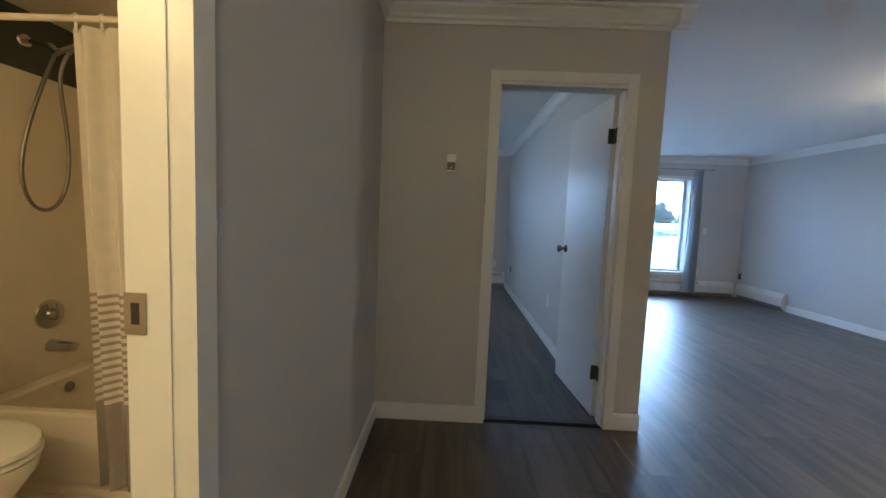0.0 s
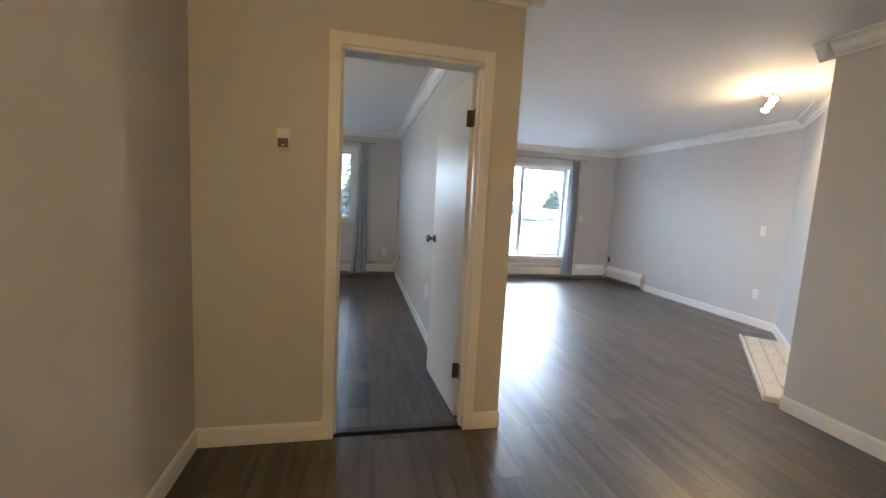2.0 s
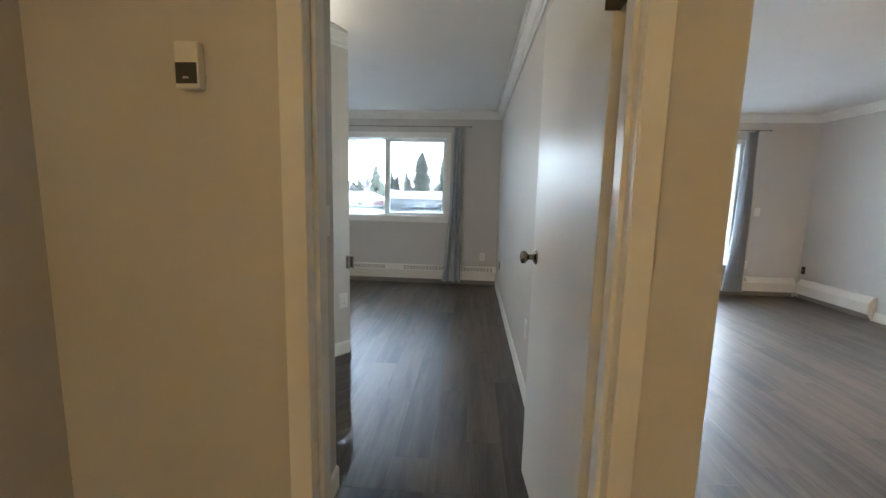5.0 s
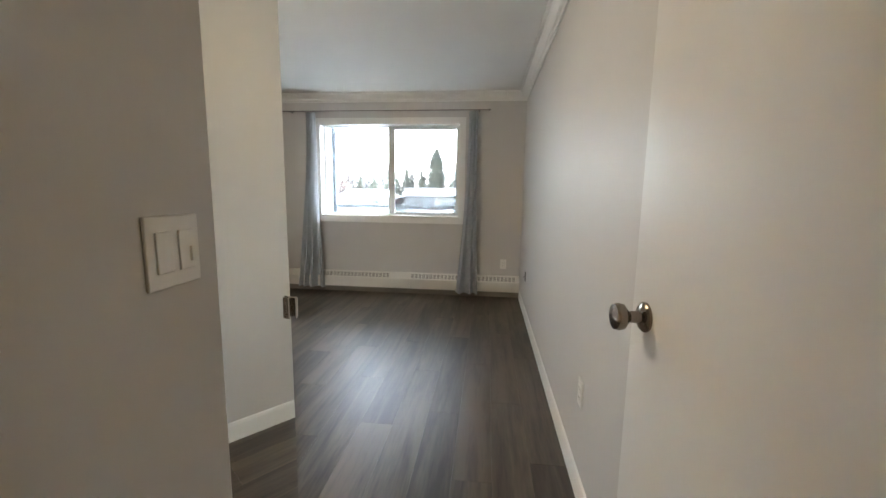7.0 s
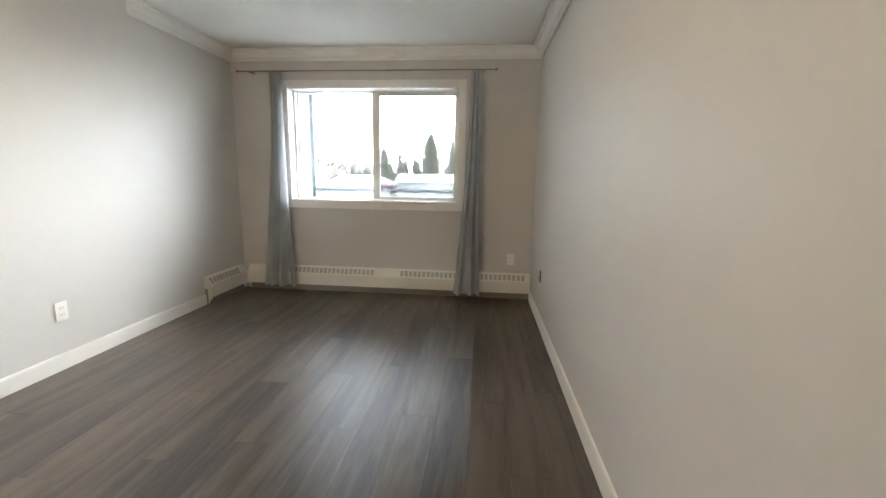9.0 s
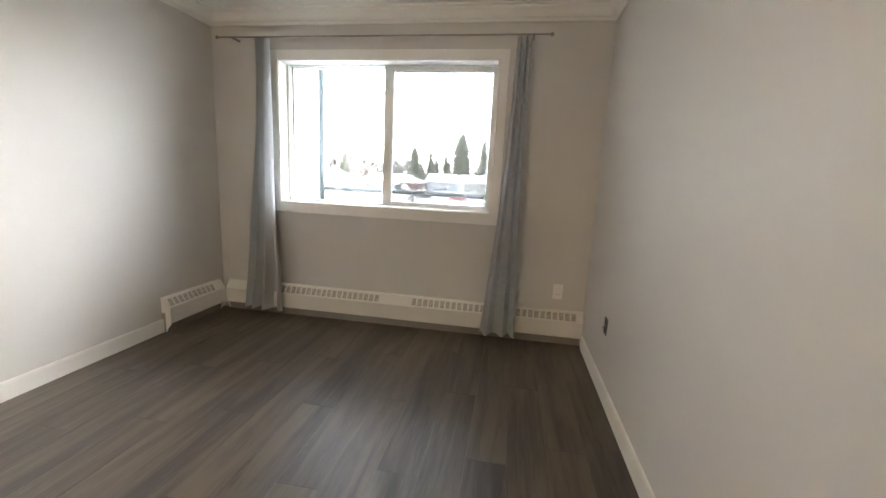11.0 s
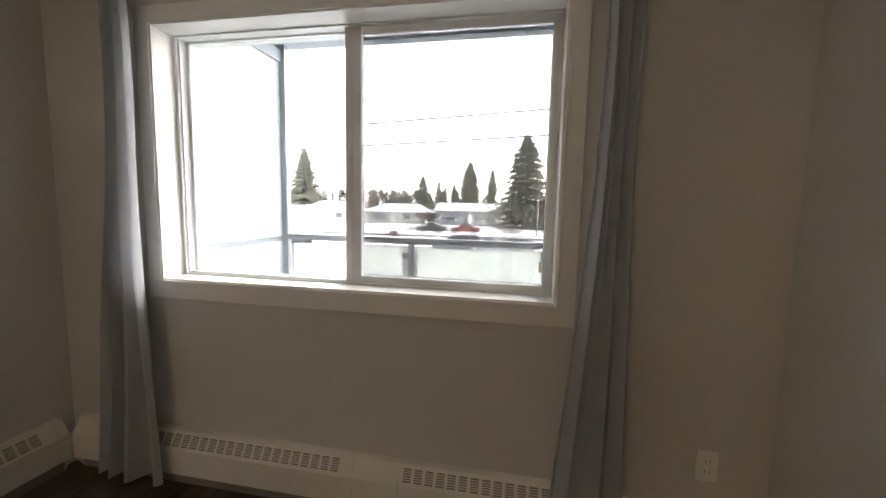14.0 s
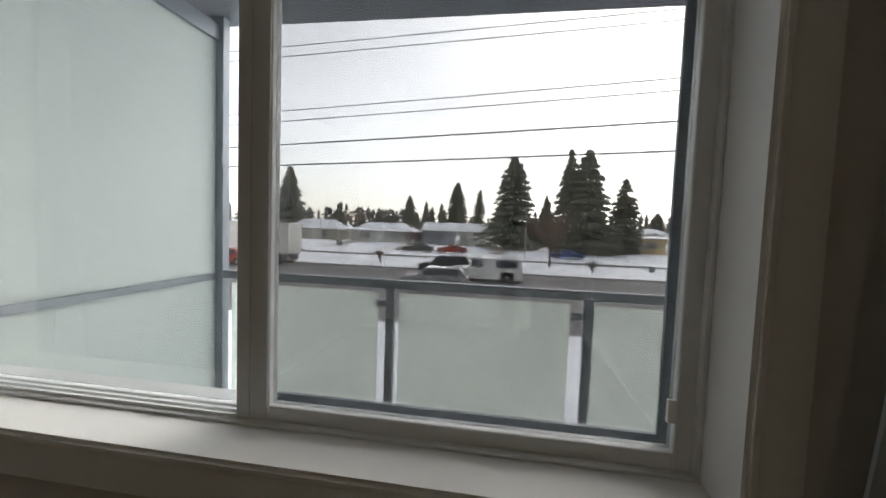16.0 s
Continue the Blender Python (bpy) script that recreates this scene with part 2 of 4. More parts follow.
def boxes(name, rows, mat, parent=None, label="", bevel=0.0):
    bm = bmesh.new()
    for row in rows:
        box(bm, *row[:6], row[6] if len(row) > 6 else bevel)
    return part(name, bm, mat, parent, label)


def thing(name, at, label, category, group=""):
    ob = new(name)
    ob.matrix_basis = at if isinstance(at, Matrix) else Matrix.Translation(at)
    return tagged(ob, label, category, group)


def structure(ob, label="", category=""):
    return tagged(ob, label, category, kind="structure")


# ---- the shell ----
CZ, XP, XL, YW = 2.42, -0.178, -3.25, 4.80
XR, YB, XE, PX, PY = 3.95, -3.4, 2.07, -1.105, 0.655
WIN = (-2.665, -0.943, 0.967, 2.068)
LIV = (1.05, 2.985, 0.40, 2.045)

wall_hall = boxes("wall_hall", [(-1.6, -0.948, 0, 0.115, 0, CZ), (-0.948, -0.205, 0, 0.115, 2.022, CZ), (-0.205, 0, 0, 0.115, 0, CZ)], WALL)
structure(wall_hall, "warm grey painted hall wall with a bedroom doorway", "wall")
wall_partition = boxes("wall_partition", [(XP, 0, 0.115, YW, 0, CZ)], WALL)
structure(wall_partition, "grey painted partition between bedroom and living room", "wall")
wall_passage = boxes("wall_passage", [(PX - 0.11, PX, 0.115, PY, 0, CZ)], WALL)
structure(wall_passage, "short grey wall inside the bedroom doorway", "wall")
wall_closet = boxes("wall_closet", [(-1.27, PX - 0.11, 0.56, PY - 0.03, 0, CZ), (-2.9, -1.27, 0.56, PY - 0.03, 2.05, CZ), (XL, -2.9, 0.56, PY, 0, CZ)], WALL)
structure(wall_closet, "grey wall with the open closet front", "wall")
wall_left = boxes("wall_bedroom", [(XL - 0.12, XL, -0.0, YW, 0, CZ)], WALL)
structure(wall_left, "light grey painted bedroom side wall", "wall")
x0, x1, z0, z1 = WIN
u0, u1, w0, w1 = LIV
wall_window = boxes("wall_window", [
    (XL - 0.12, x0, YW, YW + 0.25, 0, CZ), (x0, x1, YW, YW + 0.25, 0, z0), (x0, x1, YW, YW + 0.25, z1, CZ),
    (x1, u0, YW, YW + 0.25, 0, CZ), (u0, u1, YW, YW + 0.25, 0, w0), (u0, u1, YW, YW + 0.25, w1, CZ), (u1, XR + 0.12, YW, YW + 0.25, 0, CZ)], WALL)
structure(wall_window, "grey outer wall with two white framed windows", "wall")
wall_right = boxes("wall_living", [(XR, XR + 0.12, 1.4, YW, 0, CZ)], WALL)
structure(wall_right, "light grey painted living room side wall", "wall")
wall_end = boxes("wall_end", [(XE, XE + 0.4, YB, -0.02, 0, CZ)], WALL)
structure(wall_end, "grey wall ending at the living room", "wall")
bm = bmesh.new()
prism(bm, [(2.43, -0.02), (2.55, -0.12), (4.07, 1.40), (3.95, 1.52)], Matrix.Identity(4), CZ)
wall_diag = part("wall_fireplace", bm, WALL)
structure(wall_diag, "grey corner wall set slantwise for the fireplace", "wall")
hw = [(-1.72, -1.6, -1.682, 0.115, 0, CZ), (-1.72, -1.6, -2.498, -1.682, 2.03, CZ), (-1.72, -1.6, YB, -2.498, 0, CZ)]
wall_bath = boxes("wall_bathroom", hw, WALL)
structure(wall_bath, "grey hall wall with the bathroom doorway", "wall")
wall_back = boxes("wall_back", [(-1.72, XE, YB - 0.12, YB, 0, CZ)], WALL)
structure(wall_back, "plain grey wall closing the hall", "wall")
ceiling = boxes("ceiling", [(-3.5, 4.2, YB - 0.2, YW + 0.25, CZ, CZ + 0.15)], CEIL)
structure(ceiling, "white stippled ceiling", "ceiling")
floor = boxes("floor", [(-3.4, 4.2, YB - 0.2, YW, -0.2, -0.012)], UNDER)
structure(floor, "dark grey brown vinyl plank floor", "floor")

# bathroom shell
boxes_b = boxes("wall_tub_end", [(-3.32, -3.2, -3.2, -0.02, 0, 1.84)], CREAM)
structure(boxes_b, "cream tub surround wall", "wall")
structure(boxes("wall_tub_upper", [(-3.32, -3.2, -3.2, -0.02, 1.84, CZ)], BATHDARK), "near-black wall above the tub surround", "wall")
structure(boxes("wall_tub_side", [(-3.32, -1.72, -0.02, 0.10, 0, CZ)], CREAM), "cream tub surround side wall", "wall")
structure(boxes("wall_bath_back", [(-3.32, -1.72, -3.3, -3.2, 0, CZ)], CREAM), "cream bathroom wall", "wall")
structure(boxes("bath_floor", [(-3.2, -1.72, -3.2, -0.02, -0.012, 0.004)], CREAM), "cream sheet bathroom floor", "floor")
structure(boxes("bath_bulkhead", [(-3.2, -1.72, -0.86, -0.02, 2.12, CZ)], CREAM), "cream bulkhead over the tub", "ceiling")


# ---- trim ----
def run(name, a, b, profile, mat, label, category="trim"):
    """A moulding from a to b (x, y); profile: (distance from the wall, height) to the left of the way."""
    a, b = Vector((*a, 0)), Vector((*b, 0))
    d = (b - a).normalized()
    side = Vector((-d.y, d.x, 0))
    m = Matrix((( side.x, 0, d.x, a.x), (side.y, 0, d.y, a.y), (0, 1, 0, 0), (0, 0, 0, 1)))
    bm = bmesh.new()
    prism(bm, profile, m, (b - a).length)
    return structure(part(name, bm, mat), label, category)


BASE = [(0, 0), (0.013, 0), (0.013, 0.085), (0.009, 0.097), (0, 0.1)]
CROWN = [(0, CZ - 0.10), (0.012, CZ - 0.10), (0.016, CZ - 0.085), (0.03, CZ - 0.078), (0.034, CZ - 0.062), (0.055, CZ - 0.035), (0.062, CZ - 0.03), (0.066, CZ - 0.016), (0.085, CZ - 0.012), (0.088, CZ), (0, CZ)]
BL, CL = "white painted baseboard along the grey wall", "white stepped crown moulding under the ceiling"
for a, b in [((-0.987, 0), (-1.6, 0)), ((0, 0), (-0.153, 0)), ((-1.6, 0), (-1.6, -1.643)), ((0, YW), (0, 0)), ((XP, 0.135), (XP, 4.722)),
             ((PX, PY), (PX, 0.13)), ((XL, 4.15), (XL, PY)), ((XE, YB), (XE, -0.02)), ((2.07, -0.02), (2.43, -0.02)), ((2.43, -0.02), (XR, 1.52)),
             ((XR, 1.52), (XR, 3.72)), ((-1.6, YB), (XE, YB)), ((-1.6, -2.54), (-1.6, YB))]:
    run("baseboard", a, b, BASE, TRIM, BL, "baseboard")
for a, b in [((0.088, 0), (-1.6, 0)), ((-1.6, 0), (-1.6, YB)), ((0, YW), (0, -0.088)), ((XP, 0.115), (XP, YW)), ((XP, YW), (XL, YW)), ((XL, YW), (XL, 3.62)),
             ((XR, YW), (0, YW)), ((XR, 1.52), (XR, YW)), ((2.43, -0.02), (XR, 1.52)), ((1.98, -0.02), (2.43, -0.02)), ((XE, YB), (XE, 0.068))]:
    run("crown_moulding", a, b, CROWN, TRIM, CL)


def casing(name, x0, x1, z1, y, out, parent, w=0.057, t=0.014):
    """Flat boards round a doorway in a wall across y; out is -1 or 1."""
    lo, hi = sorted((y, y + out * t))
    boxes(name, [(x0 - w, x0, lo, hi, 0, z1 + w, 0.002), (x1, x1 + w, lo, hi, 0, z1 + w, 0.002), (x0, x1, lo, hi, z1, z1 + w, 0.002)], TRIM, parent)


door_1 = thing("door_1", (0, 0, 0), "white flush bedroom door standing wide open in its frame", "door")
door_1["kind"] = "structure"
casing("casing", -0.93, -0.21, 2.022, 0.0, -1, door_1)
boxes("jamb", [(-0.948, -0.93, 0.0, 0.115, 0, 2.022), (-0.21, -0.205, 0.0, 0.115, 0, 2.022), (-0.93, -0.21, 0, 0.115, 2.004, 2.022),
               (-0.93, -0.918, 0.03, 0.075, 0, 2.004), (-0.222, -0.21, 0.03, 0.075, 0, 2.004)], TRIM, door_1)
boxes("threshold", [(-0.93, -0.21, 0.03, 0.075, 0.0, 0.008)], DARKP, door_1, "dark floor strip in the doorway")
leaf = boxes("door_leaf", [(0, 0.70, 0, 0.035, 0.012, 2.004)], DOOR, door_1, "white painted flush door leaf", 0.002)
leaf.matrix_basis = pose(-0.199, 0.128, 0, 0, 0, 93.9)


def knob(name, x, y0, z, side, parent, mat):
    bm = bmesh.new()
    m = pose(x, y0, z, -90 * side, 0, 0)
    spin(bm, [(0.001, 0), (0.030, 0), (0.030, 0.004), (0.025, 0.009), (0.013, 0.012), (0.0115, 0.032), (0.017, 0.037), (0.0255, 0.044), (0.0275, 0.054), (0.025, 0.062), (0.015, 0.066), (0.001, 0.067)], m)
    return part(name, bm, mat, parent, "brushed nickel round knob", True)


knob("door_knob", 0.64, 0.035, 1.03, 1, leaf, KNOBM)
knob("door_knob", 0.64, 0.0, 1.03, -1, leaf, KNOBM)
bm = bmesh.new()
box(bm, 0.699, 0.7025, 0.006, 0.029, 0.985, 1.042)
rod(bm, (0.70, 0.0175, 1.015), (0.711, 0.0175, 1.015), 0.007)
part("latch", bm, CHROME, leaf, "nickel latch plate on the door edge")
for hz in (0.30, 1.763):
    bm = bmesh.new()
    box(bm, -0.2225, -0.2195, 0.086, 0.124, hz - 0.045, hz + 0.045)
    box(bm, -0.256, -0.219, 0.1235, 0.1265, hz - 0.045, hz + 0.045)
    rod(bm, (-0.2165, 0.1335, hz - 0.046), (-0.2165, 0.1335, hz + 0.046), 0.006)
    part("hinge", bm, HINGE, door_1, "dark metal butt hinge")

door_2 = thing("door_2", (0, 0, 0), "cream painted bathroom door frame standing open", "door")
door_2["kind"] = "structure"
boxes("casing", [(-1.6, -1.586, -1.70, -1.643, 0, 2.087), (-1.6, -1.586, -2.537, -2.48, 0, 2.087), (-1.6, -1.586, -2.48, -1.70, 2.03, 2.087)], TRIM, door_2)
boxes("jamb", [(-1.704, -1.6, -1.70, -1.682, 0, 2.03), (-1.704, -1.6, -2.498, -2.48, 0, 2.03), (-1.704, -1.6, -2.48, -1.70, 2.012, 2.03), (-1.638, -1.628, -1.703, -1.70, 0, 2.012)], TRIM, door_2)
bm = bmesh.new()
box(bm, -1.706, -1.670, -1.7025, -1.6995, 1.035, 1.105)
part("strike_plate", bm, CHROME, door_2, "nickel strike plate on the frame")
boxes("strike_hole", [(-1.694, -1.681, -1.7035, -1.7024, 1.052, 1.088)], DARKP, door_2)


# ---- mirrored closet doors ----
def mirror_leaf(parent, place, turn, wide):
    panel = boxes("door_panel", [(0, wide, -0.009, 0.009, 0.02, 2.02)], STEEL, parent, "thin metal backed bifold panel")
    panel.matrix_basis = pose(*place, 0, 0, turn)
    boxes("mirror", [(0.003, wide - 0.003, -0.0125, -0.0092, 0.024, 2.016)], MIRROR, panel, "clear silvered mirror")
    return panel


closet_door = thing("closet_door", (0, 0, 0), "full height mirrored bifold closet door folded open at the closet", "closet door")
front = mirror_leaf(closet_door, (-1.298, 0.650, 0), 70.3, 0.40)
bm = bmesh.new()
box(bm, 0.380, 0.384, -0.024, -0.0127, 0.905, 0.967, 0.001)
box(bm, 0.384, 0.402, -0.016, -0.0127, 0.908, 0.964, 0.001)
box(bm, 0.4005, 0.4045, -0.034, 0.014, 0.908, 0.964, 0.001)
box(bm, 0.4045, 0.412, 0.010, 0.014, 0.905, 0.967, 0.001)
box(bm, 0.396, 0.4005, -0.034, -0.030, 0.905, 0.967, 0.001)
part("door_pull", bm, CHROME, front, "bright metal wrapped edge pull")
back = boxes("door_panel", [(0, 0.36, -0.009, 0.009, 0.02, 2.02)], STEEL, closet_door)
back.matrix_basis = pose(-1.345, 0.670, 0, 0, 0, 73)


# ---- small wall things ----
def wall_plate(name, place, turn, label, kind):
    """A plate on a wall; its back lies on the wall and it looks along its own -y."""
    ob = thing(name, pose(*place, 0, 0, turn), label, "electrical outlet" if "outlet" in name else "light switch")
    wide = 0.110 if kind == "double" else 0.072
    boxes("cover_plate", [(-wide / 2, wide / 2, -0.006, 0, -0.058, 0.058)], PLASTIC, ob, bevel=0.002)
    if kind == "outlet":
        for dz in (-0.02, 0.02):
            boxes("receptacle", [(-0.017, 0.017, -0.008, -0.006, dz - 0.014, dz + 0.014)], PLASTIC, ob)
            boxes("slots", [(-0.009, -0.006, -0.0084, -0.0079, dz - 0.006, dz + 0.006), (0.006, 0.009, -0.0084, -0.0079, dz - 0.006, dz + 0.006)], SLOT, ob)
    elif kind == "cable":
        bm = bmesh.new()
        rod(bm, (0, -0.006, 0), (0, -0.018, 0), 0.006)
        part("cable_jack", bm, STEEL, ob)
    else:
        for dx in ((-0.023, 0.023) if kind == "double" else (0,)):
            rocker = boxes("rocker", [(dx - 0.016, dx + 0.016, -0.010, -0.006, -0.033, 0.033)], PLASTIC, ob, bevel=0.0015)
            if kind == "double" and dx > 0:
                boxes("slider", [(dx + 0.005, dx + 0.010, -0.014, -0.0098, -0.02, 0.004)], PLASTIC, rocker)
    return ob


wall_plate("light_switch", (PX, 0.550, 1.170), 90, "white double rocker switch plate on the passage wall", "double")
wall_plate("wall_outlet", (XP, 1.597, 0.436), -90, "white outlet low on the bedroom partition", "outlet")
wall_plate("wall_outlet", (XL, 2.885, 0.363), 90, "white outlet low on the bedroom side wall", "outlet")
wall_plate("wall_outlet", (-0.382, YW, 0.405), 0, "pale outlet above the bedroom heater", "outlet")
wall_plate("light_switch", (XR, 1.81, 1.167), -90, "white blank plate at switch height in the living room", "single")
wall_plate("wall_outlet", (XR, 1.80, 0.395), -90, "white outlet low on the living room wall", "outlet")
wall_plate("light_switch", (3.30, YW, 1.15), 0, "small white switch beside the living room curtain", "single")
wall_plate("wall_outlet", (3.22, YW, 0.42), 0, "white outlet above the living room heater", "outlet")
for place, turn, label in (((XP, 4.115, 0.405), -90, "open dark cable box cut in the bedroom partition"), ((XR, 4.735, 0.383), -90, "open dark cable box cut in the living room wall")):
    ob = thing("cable_box", pose(*place, 0, 0, turn), label, "cable outlet")
    boxes("frame", [(-0.03, -0.024, -0.004, 0, -0.05, 0.05), (0.024, 0.03, -0.004, 0, -0.05, 0.05), (-0.024, 0.024, -0.004, 0, 0.044, 0.05), (-0.024, 0.024, -0.004, 0, -0.05, -0.044)], DARKP, ob)
    boxes("opening", [(-0.024, 0.024, -0.002, 0, -0.044, 0.044)], BLACK, ob)
    bm = bmesh.new()
    rod(bm, (0, -0.002, 0.01), (0.004, -0.02, -0.012), 0.004)
    part("cable_end", bm, STEEL, ob)

thermostat = thing("thermostat", (-1.19, 0, 1.550), "white thermostat with a dark lower half on the hall wall", "thermostat")
boxes("body", [(-0.027, 0.027, -0.024, 0, -0.05, 0.05)], PLASTIC, thermostat, bevel=0.003)
boxes("dial_window", [(-0.024, 0.024, -0.0265, -0.0242, -0.040, 0.004)], DARKP, thermostat, "dark grey lower cover")
boxes("lever", [(-0.006, 0.006, -0.029, -0.0266, -0.030, -0.026)], PLASTIC, thermostat)


# ---- baseboard heaters ----
HEATER_SLOT = {}


def heater(name, origin, turn, units, label):
    """Enamelled convector covers in a row along x; each unit: (from, to, with slots). Front looks along -y, foot at the wall."""
    ob = thing(name, pose(*origin, 0, 0, turn), label, "baseboard heater")
    for a, b, slotted in units:
        bm = bmesh.new()
        prism(bm, [(-0.07, 0.070), (-0.072, 0.190), (-0.030, 0.260), (0, 0.263), (0, 0.257), (-0.032, 0.254), (-0.067, 0.188), (-0.064, 0.070)],
              Matrix(((0, 0, 1, a + 0.001), (1, 0, 0, 0), (0, 1, 0, 0), (0, 0, 0, 1))), b - a - 0.002)
        cover = part("cover", bm, HEAT, ob)
        if slotted:
            tilt = math.degrees(math.atan2(0.070, 0.042))
            for k in range(int((b - a - 0.035) / 0.046)):
                if "slot" not in HEATER_SLOT:
                    bm = bmesh.new()
                    box(bm, -0.0165, 0.0165, -0.026, 0.026, -0.0015, 0.0015)
                    slot = part("outlet_slot", bm, SLOT, cover)
                    bm = bmesh.new()
                    for dy in (-0.0175, -0.00875, 0, 0.00875, 0.0175):
                        box(bm, -0.0165, 0.0165, dy - 0.0016, dy + 0.0016, -0.001, 0.0021)
                    fin = part("louvre", bm, HEAT, cover)
                    HEATER_SLOT.update(slot=slot.data, fin=fin.data)
                else:
                    slot, fin = new("outlet_slot", HEATER_SLOT["slot"]), new("louvre", HEATER_SLOT["fin"])
                    slot.parent = fin.parent = cover
                slot.matrix_basis = fin.matrix_basis = Matrix.Translation((a + 0.035 + k * 0.046, -0.0512, 0.2252)) @ pose(0, 0, 0, 90 - math.degrees(math.atan2(0.042, 0.070)), 0, 0)
    a, b = units[0][0], units[-1][1]
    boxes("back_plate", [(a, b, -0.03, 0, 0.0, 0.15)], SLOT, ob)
    for xx in (a, b - 0.004):
        bm = bmesh.new()
        prism(bm, [(-0.074, 0.066), (-0.076, 0.192), (-0.031, 0.265), (0, 0.267), (0, 0.0), (-0.03, 0.0), (-0.045, 0.03)], Matrix(((0, 0, 1, xx), (1, 0, 0, 0), (0, 1, 0, 0), (0, 0, 0, 1))), 0.004)
        part("end_cap", bm, HEAT, ob)
    return ob


heater("baseboard_heater", (0, YW, 0), 0, [(XL + 0.08, -2.95, False), (-2.95, -1.73, True), (-1.73, -1.53, False), (-1.53, XP - 0.004, True)], "long cream enamelled convector heater under the bedroom window")
heater("baseboard_heater", (XL, 0, 0), 90, [(4.15, 4.68, True), (4.68, 4.724, False)], "short cream enamelled heater along the bedroom side wall")
heater("baseboard_heater", (0, YW, 0), 0, [(0.3, 1.7, True), (1.7, 1.9, False), (1.9, 3.3, True), (3.3, XR - 0.08, False)], "long cream enamelled heater under the living room window")
heater("baseboard_heater", (XR, 0, 0), -90, [(-4.724, -4.3, False), (-4.3, -3.72, False)], "cream enamelled heater along the living room side wall")


# ---- windows ----
def sash(parent, name, x0, x1, y, z0, z1, w, t, mat=VINYL, wl=0, wr=0):
    wl, wr = wl or w, wr or w
    s = boxes(name, [(x0, x0 + wl, y, y + t, z0, z1, 0.003), (x1 - wr, x1, y, y + t, z0, z1, 0.003), (x0 + wl, x1 - wr, y, y + t, z0, z0 + w, 0.003), (x0 + wl, x1 - wr, y, y + t, z1 - w, z1, 0.003)], mat, parent)
    g = boxes("pane", [(x0 + wl, x1 - wr, y + t / 2 - 0.002, y + t / 2 + 0.002, z0 + w, z1 - w)], GLASS, s)
    # no shadow, so the pane's dimming tint leaves the daylight indoors alone
    g.visible_shadow = False
    return s


